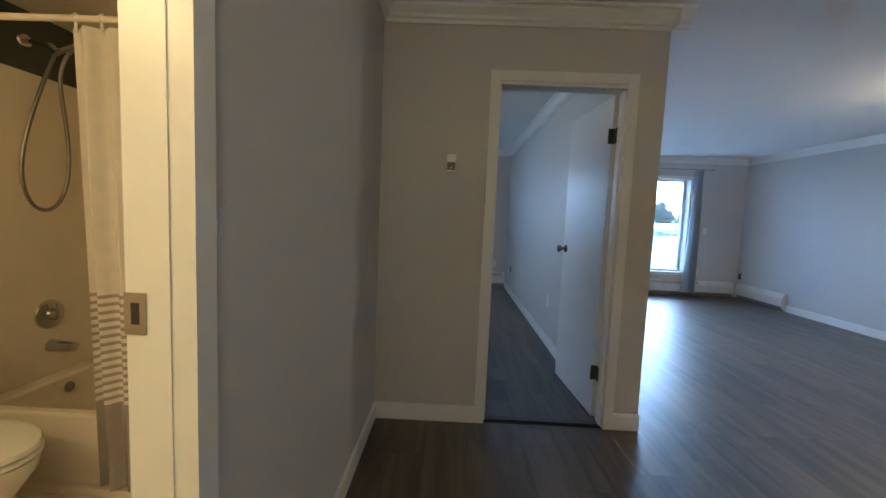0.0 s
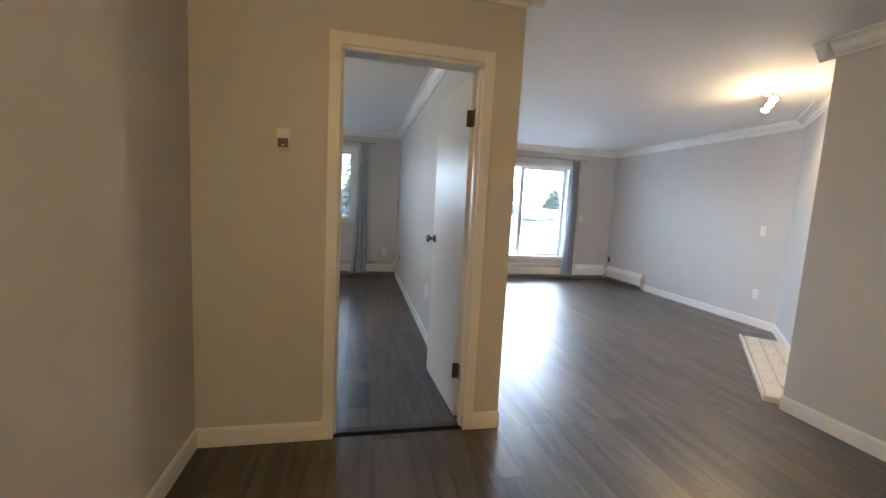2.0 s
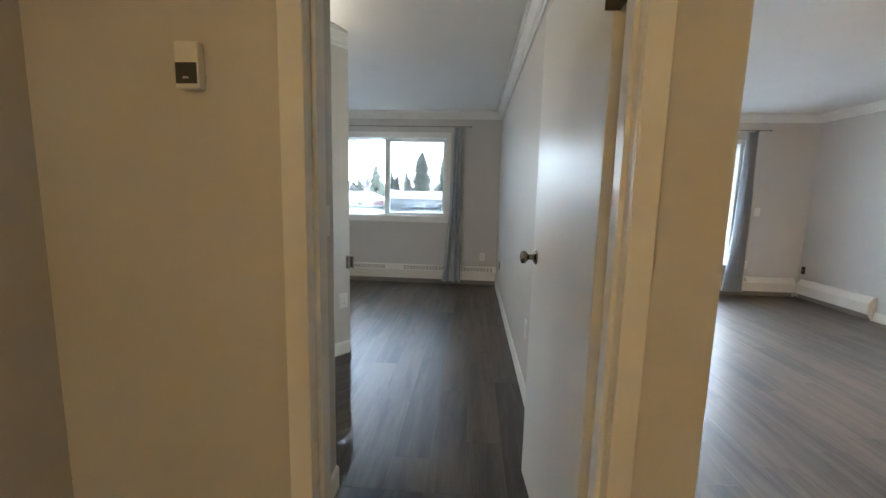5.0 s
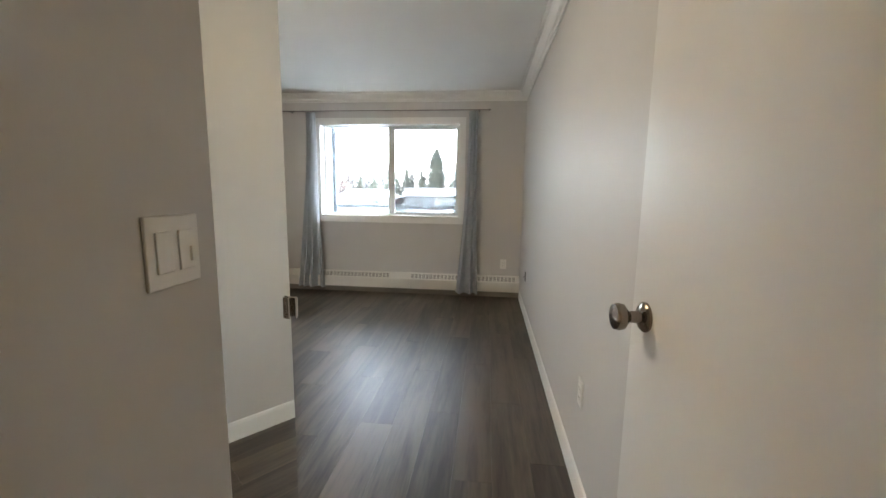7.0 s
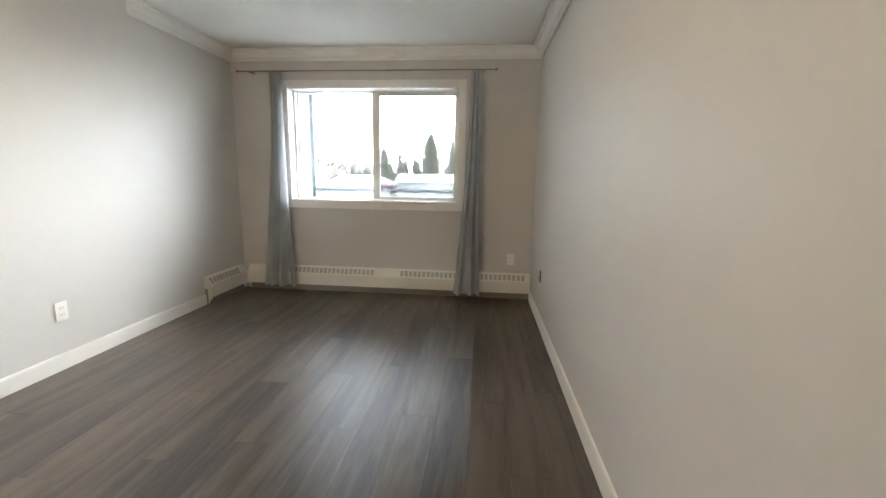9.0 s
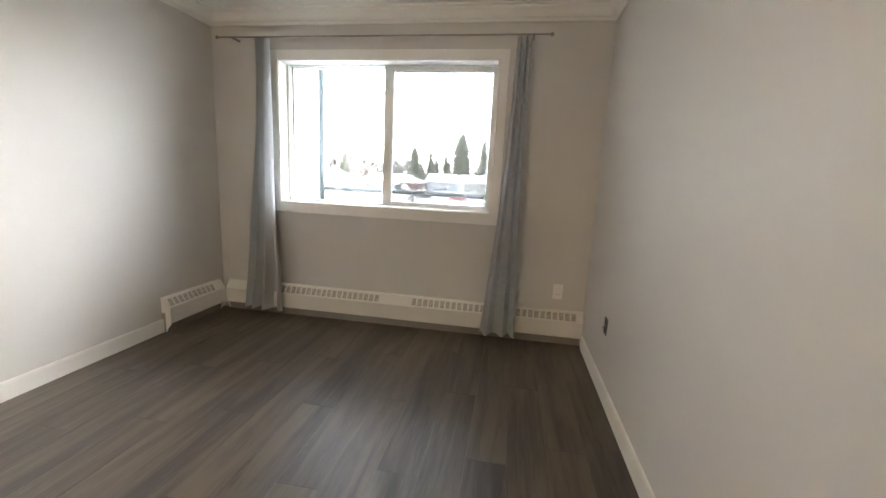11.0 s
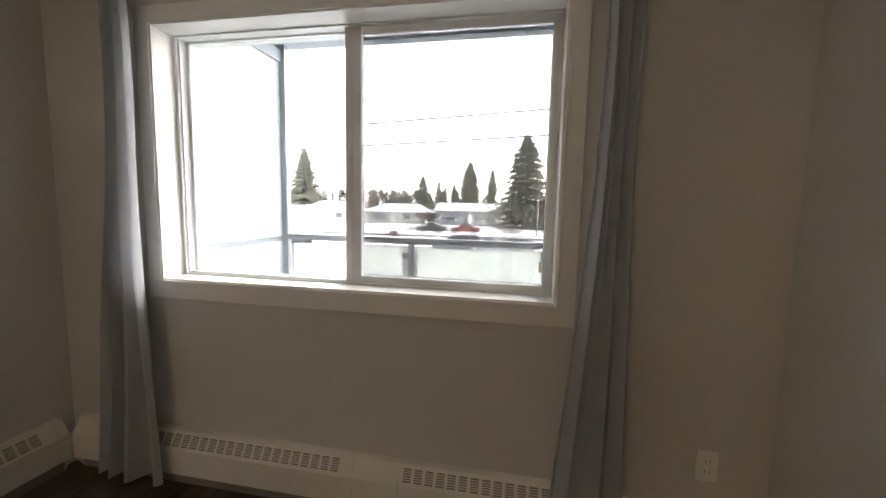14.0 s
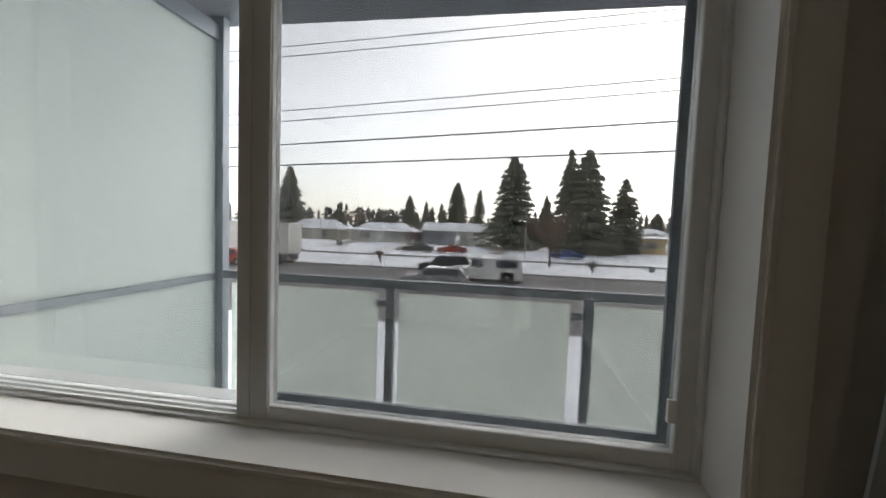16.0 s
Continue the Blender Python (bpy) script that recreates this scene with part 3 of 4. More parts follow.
def window(name, opening, split, label, apron, c=0.05, screened=True):
    x0, x1, z0, z1 = opening
    ob = thing(name, (0, 0, 0), label, "window")
    ob["kind"] = "structure"
    boxes("casing", [(x0 - c, x0, YW - 0.014, YW, z0, z1 + c, 0.002), (x1, x1 + c, YW - 0.014, YW, z0, z1 + c, 0.002), (x0, x1, YW - 0.014, YW, z1, z1 + c, 0.002),
                     (x0 - c, x1 + c, YW - 0.014, YW, z0 - apron, z0, 0.002)], TRIM, ob)
    boxes("casing_bead", [(x0 - 0.012, x0 - 0.001, YW - 0.019, YW - 0.0138, z0 - 0.012, z1 + 0.012, 0.002), (x1 + 0.001, x1 + 0.012, YW - 0.019, YW - 0.0138, z0 - 0.012, z1 + 0.012, 0.002),
                          (x0 - 0.001, x1 + 0.001, YW - 0.019, YW - 0.0138, z1 + 0.001, z1 + 0.012, 0.002), (x0 - 0.001, x1 + 0.001, YW - 0.019, YW - 0.0138, z0 - 0.012, z0 - 0.001, 0.002)], TRIM, ob)
    boxes("reveal", [(x0, x0 + 0.006, YW - 0.012, YW + 0.25, z0 + 0.006, z1 - 0.006), (x1 - 0.006, x1, YW - 0.012, YW + 0.25, z0 + 0.006, z1 - 0.006), (x0, x1, YW - 0.012, YW + 0.25, z1 - 0.006, z1)], TRIM, ob)
    boxes("window_sill", [(x0, x1, YW - 0.012, YW + 0.25, z0, z0 + 0.006)], TRIM, ob)
    boxes("window_frame", [(x0 + 0.006, x0 + 0.022, YW + 0.10, YW + 0.20, z0 + 0.006, z1 - 0.006, 0.002), (x1 - 0.014, x1 - 0.006, YW + 0.10, YW + 0.20, z0 + 0.006, z1 - 0.006, 0.002),
                           (x0 + 0.022, x1 - 0.014, YW + 0.10, YW + 0.20, z0 + 0.006, z0 + 0.013, 0.002), (x0 + 0.022, x1 - 0.014, YW + 0.10, YW + 0.20, z1 - 0.013, z1 - 0.006, 0.002)], VINYL, ob)
    boxes("track", [(x0 + 0.022, split - 0.04, YW + 0.112, YW + 0.118, z0 + 0.013, z0 + 0.020), (x0 + 0.022, split - 0.04, YW + 0.132, YW + 0.138, z0 + 0.013, z0 + 0.020), (x0 + 0.022, x0 + 0.028, YW + 0.112, YW + 0.118, z0 + 0.020, z1 - 0.020)], VINYL, ob)
    sash(ob, "fixed_sash", x0 + 0.017, split, YW + 0.155, z0 + 0.005, z1 - 0.005, 0.014, 0.03, wl=0.020)
    sl = sash(ob, "sliding_sash", split - 0.040, x1 - 0.010, YW + 0.118, z0 + 0.007, z1 - 0.008, 0.036, 0.034, wl=0.075, wr=0.034)
    boxes("glazing_bead", [(split + 0.027, split + 0.033, YW + 0.1145, YW + 0.118, z0 + 0.04, z1 - 0.04, 0.001), (split - 0.012, split - 0.008, YW + 0.116, YW + 0.118, z0 + 0.008, z1 - 0.009)], VINYL, sl)
    boxes("lock_tab", [(x1 - 0.060, x1 - 0.046, YW + 0.110, YW + 0.118, z0 + 0.10, z0 + 0.14)], PLASTIC, sl)
    if not screened:
        return ob
    screen_frame = boxes("insect_screen_frame", [(split - 0.03, split - 0.012, YW + 0.188, YW + 0.198, z0 + 0.022, z1 - 0.022), (x1 - 0.045, x1 - 0.022, YW + 0.188, YW + 0.198, z0 + 0.022, z1 - 0.022),
                         (split - 0.012, x1 - 0.045, YW + 0.188, YW + 0.198, z0 + 0.022, z0 + 0.040), (split - 0.012, x1 - 0.045, YW + 0.188, YW + 0.198, z1 - 0.040, z1 - 0.022)], ALU, ob)
    boxes("insect_screen", [(split - 0.012, x1 - 0.045, YW + 0.1925, YW + 0.1935, z0 + 0.040, z1 - 0.040)], MESHM, screen_frame)
    return ob


window("window_1", WIN, -1.795, "white vinyl sliding bedroom window looking over a balcony", 0.085, 0.072)
window("window_2", LIV, 2.12, "white vinyl living room sliding window to the balcony", 0.05, screened=False)


# ---- curtains ----
def curtain(place, top, bottom, height, folds, seed, label, mat=CURTAIN):
    """A hanging cloth, gathered in folds; top and bottom: (from, to) along x."""
    ob = thing("curtain", place, label, "curtain")
    rnd = random.Random(seed)
    nx, nz = folds * 8, 28
    ph = [rnd.uniform(-0.5, 0.5) for _ in range(folds + 2)]
    bm = bmesh.new()
    grid = []
    for k in range(nz + 1):
        v = k / nz
        e = v ** 1.8
        xa, xb = top[0] * (1 - e) + bottom[0] * e, top[1] * (1 - e) + bottom[1] * e
        row = []
        for i in range(nx + 1):
            u = i / nx
            p = u * folds
            wob = ph[int(p)] * (1 - p % 1) + ph[int(p) + 1] * (p % 1)
            depth = 0.024 + 0.022 * v
            row.append(bm.verts.new((xa + (xb - xa) * u + 0.012 * math.sin(2.3 * v + 5 * wob) * v, depth * math.sin(2 * math.pi * p + wob * (1 + v)) + 0.008 * math.sin(9 * v + 3 * wob), height * (1 - v))))
        grid.append(row)
    for a, b in zip(grid, grid[1:]):
        for i in range(nx):
            bm.faces.new((a[i], b[i], b[i + 1], a[i + 1]))
    part("cloth", bm, mat, ob, smooth=True)
    return ob


curtain((-2.95, 4.69, 0.06), (0.17, 0.285), (-0.005, 0.335), 2.13, 3, 1, "long light grey curtain gathered beside the bedroom window")
curtain((-0.95, 4.68, 0.05), (0.12, 0.22), (0.005, 0.262), 2.14, 3, 2, "long light grey curtain gathered by the bedroom window")
curtain((2.93, 4.70, 0.06), (0.06, 0.20), (-0.03, 0.22), 2.12, 4, 3, "long pale grey curtain beside the living room window")
for xa, xb, label in ((-3.12, -0.60, "slim grey curtain rod over the bedroom window"), (0.8, 3.28, "slim grey curtain rod over the living room window")):
    ob = thing("curtain_rod", (0, 4.70, 2.205), label, "curtain rod")
    bm = bmesh.new()
    rod(bm, (xa, 0, 0), (xb, 0, 0), 0.006)
    part("pole", bm, STEEL, ob)
    for xx in (xa, xb):
        bm = bmesh.new()
        bmesh.ops.create_uvsphere(bm, u_segments=12, v_segments=8, radius=0.013, matrix=Matrix.Translation((xx, 0, 0)))
        part("finial", bm, STEEL, ob, smooth=True)
    for xx in (xa + 0.12, xb - 0.12):
        bm = bmesh.new()
        box(bm, xx - 0.006, xx + 0.006, 0.0, 0.12, -0.006, 0.006)
        box(bm, xx - 0.015, xx + 0.015, 0.114, 0.12, -0.03, 0.03)
        part("bracket", bm, STEEL, ob)


# ---- fireplace corner ----
hearth = thing("fireplace_hearth", (0, 0, 0), "beige tiled raised hearth in front of the corner fireplace", "fireplace")
bm = bmesh.new()
prism(bm, [(2.085, 0.105), (2.175, 0.012), (2.405, 0.012), (3.545, 1.130), (3.31, 1.365)], Matrix.Identity(4), 0.03)
part("slab", bm, GROUT, hearth)
EDGING = material("edge_trim", (0.62, 0.60, 0.56), 0.4)
bm = bmesh.new()
prism(bm, [(2.060, 0.100), (2.085, 0.105), (3.31, 1.365), (3.31, 1.390)], Matrix.Translation((0, 0, 0.001)), 0.04)
part("edge_strip", bm, EDGING, hearth, "pale edging strip")
bm = bmesh.new()
prism(bm, [(2.061, 0.100), (2.150, 0.010), (2.174, 0.012), (2.085, 0.104)], Matrix.Translation((0, 0, 0.001)), 0.04)
part("end_strip", bm, EDGING, hearth, "pale edging strip")
tm = None
dv, sv = Vector((0.7071, 0.7071, 0)), Vector((0.7071, -0.7071, 0))
for i in range(6):
    for j in range(3):
        c = Vector((2.085, 0.108, 0.03)) + dv * (0.155 + 0.29 * i) + sv * (0.065 + 0.115 * j)
        if c.y - 0.143 < 0.012:
            continue
        if tm is None:
            bm = bmesh.new()
            box(bm, -0.143, 0.143, -0.056, 0.056, 0, 0.008, 0.0015)
            t = part("tile", bm, TILE, hearth)
            tm = t.data
        else:
            t = new("tile", tm)
            t.parent = hearth
        t.matrix_basis = Matrix.Translation(c) @ pose(0, 0, 0, 0, 0, 45)
fire = thing("fireplace", pose(2.43, -0.02, 0, 0, 0, 45), "dark firebox with a white surround in the slanted corner wall", "fireplace")
boxes("firebox", [(0.46, 1.02, -0.001, 0.004, 0.18, 0.62)], BLACK, fire)
boxes("surround", [(0.40, 0.46, 0, 0.006, 0.12, 0.68), (1.02, 1.06, 0, 0.006, 0.12, 0.68), (0.46, 1.02, 0, 0.006, 0.62, 0.68)], TRIM, fire)

# ---- spot lamp ----
spot = thing("ceiling_spotlight", (2.72, 0.92, CZ), "brushed steel ceiling bar with three lit warm spots", "ceiling light")
bm = bmesh.new()
spin(bm, [(0.001, -0.001), (0.05, -0.001), (0.05, -0.02), (0.02, -0.028), (0.001, -0.028)])
part("base_plate", bm, CHROME, spot, smooth=True)
bm = bmesh.new()
rod(bm, (-0.14, -0.14, -0.05), (0.14, 0.14, -0.05), 0.008)
rod(bm, (0, 0, -0.05), (0, 0, -0.02), 0.008)
part("bar", bm, CHROME, spot)
for k in (-1, 0, 1):
    c = Vector((0.12 * k, 0.12 * k, -0.075))
    d = Vector((-0.35, -0.25 + 0.25 * k, -0.75)).normalized()
    bm = bmesh.new()
    rod(bm, c + Vector((0, 0, 0.02)), c - d * 0.01, 0.006)
    rod(bm, c - d * 0.03, c + d * 0.045, 0.022, 0.034, 16)
    head = part("lamp_head", bm, CHROME, spot, smooth=True)
    bm = bmesh.new()
    rod(bm, c + d * 0.044, c + d * 0.050, 0.026, 0.026, 16)
    part("bulb", bm, BULB, head, "glowing warm bulb")
lamp("spot_bulb", "POINT", (2.66, 0.86, CZ - 0.17), 0.24, (1.0, 0.6, 0.26), 0.05)

bed_light = thing("ceiling_light", (-1.9, 1.5, CZ), "round white glass bedroom ceiling light, switched on", "ceiling light")
bm = bmesh.new()
spin(bm, [(0.001, -0.001), (0.11, -0.001), (0.11, -0.02), (0.001, -0.02)])
part("frame", bm, CHROME, bed_light, smooth=True)
bm = bmesh.new()
spin(bm, [(0.001, -0.021), (0.075, -0.021), (0.07, -0.026), (0.05, -0.03), (0.001, -0.032)])
part("diffuser", bm, glow("lit_diffuser", (1.0, 0.76, 0.5), 0.5), bed_light, "frosted glass dome", True)

# ---- bathroom ----
tub = thing("bathtub", (-3.2, -0.77, 0), "cream alcove bathtub against the surround", "bathtub")
bm = bmesh.new()
box(bm, 0.001, 1.47, 0, 0.055, 0.0, 0.355, 0.012)
box(bm, 0.001, 1.47, 0.69, 0.749, 0.0, 0.355, 0.012)
box(bm, 0.001, 0.09, 0.05, 0.70, 0.0, 0.355, 0.012)
box(bm, 1.38, 1.47, 0.05, 0.70, 0.0, 0.355, 0.012)
box(bm, 0.08, 1.39, 0.05, 0.70, 0.0, 0.06)
part("shell", bm, CREAM, tub)
boxes("base_ledge", [(0.001, 1.47, -0.03, 0.0, 0, 0.05), (0.001, 1.47, -0.06, -0.03, 0, 0.025)], CREAM, tub, bevel=0.004)
bm = bmesh.new()
spin(bm, [(0.001, 0), (0.026, 0), (0.026, 0.008), (0.001, 0.012)], pose(0.09, 0.375, 0.29, 0, 90, 0))
part("overflow_plate", bm, STEEL, tub, "dark metal overflow plate", True)
valve = thing("shower_valve", pose(-3.2, -0.39, 0.665, 0, 90, 0), "round metal shower valve on the tub wall", "faucet")
bm = bmesh.new()
spin(bm, [(0.001, 0), (0.075, 0), (0.072, 0.008), (0.03, 0.014), (0.026, 0.05), (0.018, 0.056), (0.001, 0.057)])
part("escutcheon", bm, CHROME, valve, smooth=True)
boxes("lever", [(-0.06, -0.01, -0.008, 0.008, 0.04, 0.052)], CHROME, valve, bevel=0.003)
spout = thing("tub_spout", pose(-3.2, -0.39, 0.50, 0, 90, 0), "short metal tub spout below the valve", "faucet")
bm = bmesh.new()
spin(bm, [(0.001, 0), (0.032, 0), (0.03, 0.02), (0.026, 0.10), (0.024, 0.125), (0.001, 0.13)])
part("body", bm, CHROME, spout, smooth=True)
shower = thing("hand_shower", (-3.2, -0.45, 1.96), "metal hand shower with a long looped hose", "shower")
bm = bmesh.new()
rod(bm, (0, 0, 0.02), (0.12, 0, 0.0), 0.01)
rod(bm, (0.12, 0, 0.0), (0.16, 0, -0.03), 0.016)
part("arm", bm, CHROME, shower)
bm = bmesh.new()
rod(bm, (0.15, 0.0, -0.03), (0.20, 0.06, 0.03), 0.012)
rod(bm, (0.20, 0.06, 0.03), (0.23, 0.075, 0.0), 0.02, 0.045, 20)
part("head", bm, CHROME, shower)
bm = bmesh.new()
spin(bm, [(0.001, 0), (0.032, 0), (0.028, 0.008), (0.001, 0.01)], pose(0, 0, 0.02, 0, 90, 0))
part("flange", bm, CHROME, shower, smooth=True)
cu = bpy.data.curves.new("hose", "CURVE")
cu.dimensions, cu.bevel_depth, cu.bevel_resolution = "3D", 0.0085, 2
sp = cu.splines.new("NURBS")
hose_points = [(0.15, 0, -0.03), (0.15, -0.04, -0.15), (0.13, -0.11, -0.42), (0.12, -0.17, -0.76), (0.12, -0.11, -0.97), (0.12, 0.02, -0.96), (0.13, 0.08, -0.68), (0.15, 0.02, -0.30), (0.17, -0.02, -0.12), (0.19, 0.04, 0.0)]
sp.points.add(len(hose_points) - 1)
for p, c in zip(sp.points, hose_points):
    p.co = (c[0], c[1], c[2] * 0.8, 1)
sp.use_endpoint_u = True
hose = new("hose", cu)
cu.materials.append(STEEL)
hose.parent = shower

rod_b = thing("shower_rod", (-3.2, -0.80, 1.93), "straight metal shower rod over the tub", "shower rod")
bm = bmesh.new()
rod(bm, (0, 0, 0), (1.48, 0, 0), 0.013)
part("pole", bm, CREAM, rod_b)


def cloth_at(parent, name, za, zb, mat, ztop=1.90, x0=-2.64, x1=-1.95):
    bm = bmesh.new()
    rows = []
    for k in range(9):
        z = za + (zb - za) * k / 8
        row = []
        for i in range(81):
            u = i / 80
            gather = 0.5 + 0.5 * min(1, (ztop - z) / 0.5)
            row.append(bm.verts.new((x0 + (x1 - x0) * u + 0.05 * (1 - u) * (ztop - z) / 1.8, -0.80 + gather * 0.022 * math.sin(u * 2 * math.pi * 8) + 0.008 * math.sin(u * 31 + z), z)))
        rows.append(row)
    for a, b in zip(rows, rows[1:]):
        for i in range(80):
            bm.faces.new((a[i], b[i], b[i + 1], a[i + 1]))
    return part(name, bm, mat, parent, smooth=True)


sc = thing("shower_curtain", (0, 0, 0), "white shower curtain with grey stripes and grey hem on the rod", "shower curtain")
cloth_at(sc, "upper_cloth", 1.90, 0.88, WHITEC)
z = 0.88
while z > 0.44:
    cloth_at(sc, "grey_stripe", z, z - 0.014, GREYC)
    cloth_at(sc, "white_stripe", z - 0.014, z - 0.032, WHITEC)
    z -= 0.032
cloth_at(sc, "hem_cloth", z, 0.06, GREYC)
for k in range(7):
    bm = bmesh.new()
    rod(bm, (-2.62 + 0.1 * k, -0.80, 1.885), (-2.62 + 0.1 * k, -0.80, 1.95), 0.006)
    spin(bm, [(0.012, -0.004), (0.018, -0.002), (0.018, 0.002), (0.012, 0.004)], pose(-2.62 + 0.1 * k, -0.80, 1.93, 0, 90, 0), 12)
    part("curtain_ring", bm, PLASTIC, sc)

toilet = thing("toilet", (-3.2, -1.13, 0), "white porcelain toilet with the lid closed beside the tub", "toilet")
CHINA = material("porcelain", (0.78, 0.76, 0.72), 0.12, var=0.01, bump=0)


def oval(bm, cx, rx, ry, z, n=32):
    out = []
    for k in range(n):
        a = 2 * math.pi * k / n
        x = math.cos(a)
        out.append(bm.verts.new((cx + rx * x, ry * math.sin(a) * (1 - 0.12 * x), z)))
    return out


def loft(bm, rings):
    for a, b in zip(rings, rings[1:]):
        for k in range(len(a)):
            bm.faces.new((a[k], a[(k + 1) % len(a)], b[(k + 1) % len(a)], b[k]))
    bm.faces.new(rings[0][::-1])
    bm.faces.new(rings[-1])


bm = bmesh.new()
loft(bm, [oval(bm, 0.40, 0.20, 0.11, 0.0), oval(bm, 0.40, 0.19, 0.10, 0.05), oval(bm, 0.39, 0.16, 0.085, 0.14), oval(bm, 0.41, 0.19, 0.13, 0.25), oval(bm, 0.43, 0.235, 0.175, 0.34), oval(bm, 0.43, 0.245, 0.182, 0.385)])
part("bowl", bm, CHINA, toilet, smooth=True)
bm = bmesh.new()
loft(bm, [oval(bm, 0.43, 0.24, 0.178, 0.386), oval(bm, 0.43, 0.248, 0.186, 0.392), oval(bm, 0.43, 0.248, 0.186, 0.402), oval(bm, 0.43, 0.24, 0.18, 0.406)])
part("toilet_seat", bm, CHINA, toilet, smooth=True)
bm = bmesh.new()
loft(bm, [oval(bm, 0.43, 0.238, 0.176, 0.409), oval(bm, 0.43, 0.246, 0.184, 0.414), oval(bm, 0.43, 0.24, 0.18, 0.428), oval(bm, 0.43, 0.20, 0.15, 0.434)])
part("lid", bm, CHINA, toilet, smooth=True)
boxes("tank", [(0.01, 0.19, -0.22, 0.22, 0.38, 0.72)], CHINA, toilet, bevel=0.015)
boxes("tank_lid", [(0.005, 0.20, -0.23, 0.23, 0.722, 0.755)], CHINA, toilet, bevel=0.01)
boxes("neck", [(0.10, 0.28, -0.09, 0.09, 0.02, 0.38)], CHINA, toilet, bevel=0.02)

# ---- balcony ----
BX, BY = -3.22, 6.60
structure(boxes("balcony_floor", [(-3.3, 5.2, YW + 0.25, BY + 0.05, -0.30, -0.12)], material("balcony_concrete", (0.55, 0.55, 0.54), 0.85, var=0.2)), "grey concrete balcony floor", "floor")
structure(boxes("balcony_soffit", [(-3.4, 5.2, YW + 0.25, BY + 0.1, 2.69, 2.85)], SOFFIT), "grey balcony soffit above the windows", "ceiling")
rail = thing("balcony_railing", (0, 0, 0), "grey aluminium balcony railing with frosted glass panels", "railing")
boxes("top_rail", [(-3.158, 5.1, BY - 0.03, BY + 0.03, 0.99, 1.043)], ALU, rail, bevel=0.004)
posts = [-1.998 + 1.20 * k for k in range(6)]
for xx in posts:
    boxes("post", [(xx - 0.025, xx + 0.025, BY - 0.022, BY + 0.022, -0.12, 0.99)], ALU, rail)
spans = [(-3.13, posts[0] - 0.09), (posts[0] + 0.05, posts[1] - 0.10)] + [(posts[k] + 0.026, posts[k + 1] - 0.10) for k in range(1, 5)]
for a, b in spans:
    boxes("glass_panel", [(a, b, BY + 0.023, BY + 0.030, -0.02, 0.955)], FROST, rail)
    for bz in (0.12, 0.86):
        boxes("clamp", [(b - 0.004, b + 0.07, BY + 0.018, BY + 0.034, bz, bz + 0.045)], ALU, rail)
screen = thing("privacy_screen", (0, 0, 0), "tall frosted glass balcony divider in a grey metal frame", "privacy screen")
boxes("post", [(-3.285, -3.160, BY - 0.03, BY + 0.03, -0.12, 2.69)], ALU, screen)
boxes("post", [(BX - 0.02, BX + 0.02, YW + 0.25, YW + 0.29, -0.12, 2.69)], ALU, screen)
boxes("cross_rail", [(BX - 0.018, BX + 0.018, YW + 0.29, BY - 0.03, 0.98, 1.02)], ALU, screen)
boxes("top_rail", [(BX - 0.03, BX + 0.03, YW + 0.29, BY - 0.03, 2.54, 2.64)], ALU, screen)
boxes("glass_panel", [(BX - 0.004, BX + 0.004, YW + 0.29, BY - 0.03, 1.02, 2.54)], FROST, screen)
boxes("glass_panel", [(BX - 0.004, BX + 0.004, YW + 0.29, BY - 0.03, -0.05, 0.98)], FROST, screen)
boxes("latch", [(-3.175, -3.155, BY - 0.045, BY - 0.0301, 1.76, 1.81)], ALU, screen)

# ---- outside: ground, road, snow ----
def height(y):
    """The ground's height across the street."""
    rows = [(5.1, -3.0), (18, -3.0), (20, -2.96), (42, -2.96), (42.4, -2.84), (50, -2.88), (64, -2.95), (70, -2.92), (86, -2.6), (120, -2.4), (400, -1.9), (1500, -1.9)]
    for (a, za), (b, zb) in zip(rows, rows[1:]):
        if y <= b:
            return za + (zb - za) * (y - a) / (b - a)
    return -1.9


bm = bmesh.new()
ys = [5.1, 10, 14, 18, 20, 26, 38, 42, 42.4, 45, 48, 52, 56, 60, 64, 67, 70, 76, 79, 82, 86, 95, 110, 150, 250, 400, 800, 1500]
xs = [-1500, -600, -300, -200, -150] + [-120 + 4 * k for k in range(56)] + [150, 200, 300, 600, 1500]
rows = [[bm.verts.new((x, y, height(y) + (0.12 * noise.noise(Vector((x * 0.2, y * 0.2, 0))) if y > 44 or y < 18 else 0))) for x in xs] for y in ys]
for a, b in zip(rows, rows[1:]):
    for i in range(len(xs) - 1):
        bm.faces.new((a[i], a[i + 1], b[i + 1], b[i]))
ground = structure(part("ground", bm, SNOW), "snow covered lawns and verge sloping up to the houses", "ground")
structure(boxes("road", [(-300, 300, 21, 41.8, -3.02, -2.93)], ASPHALT), "wet grey asphalt street with snow edges", "road")
structure(boxes("kerb", [(-300, 300, 41.8, 42.1, -3.0, -2.82)], material("kerb_concrete", (0.35, 0.34, 0.33), 0.85)), "grey concrete kerb along the street", "kerb")
structure(boxes("service_road", [(-300, 300, 56, 56.3, -2.95, -2.72)], material("road_fence_strip", (0.14, 0.13, 0.12), 0.8, var=0.3)), "dark low kerb line beside the service road", "road")
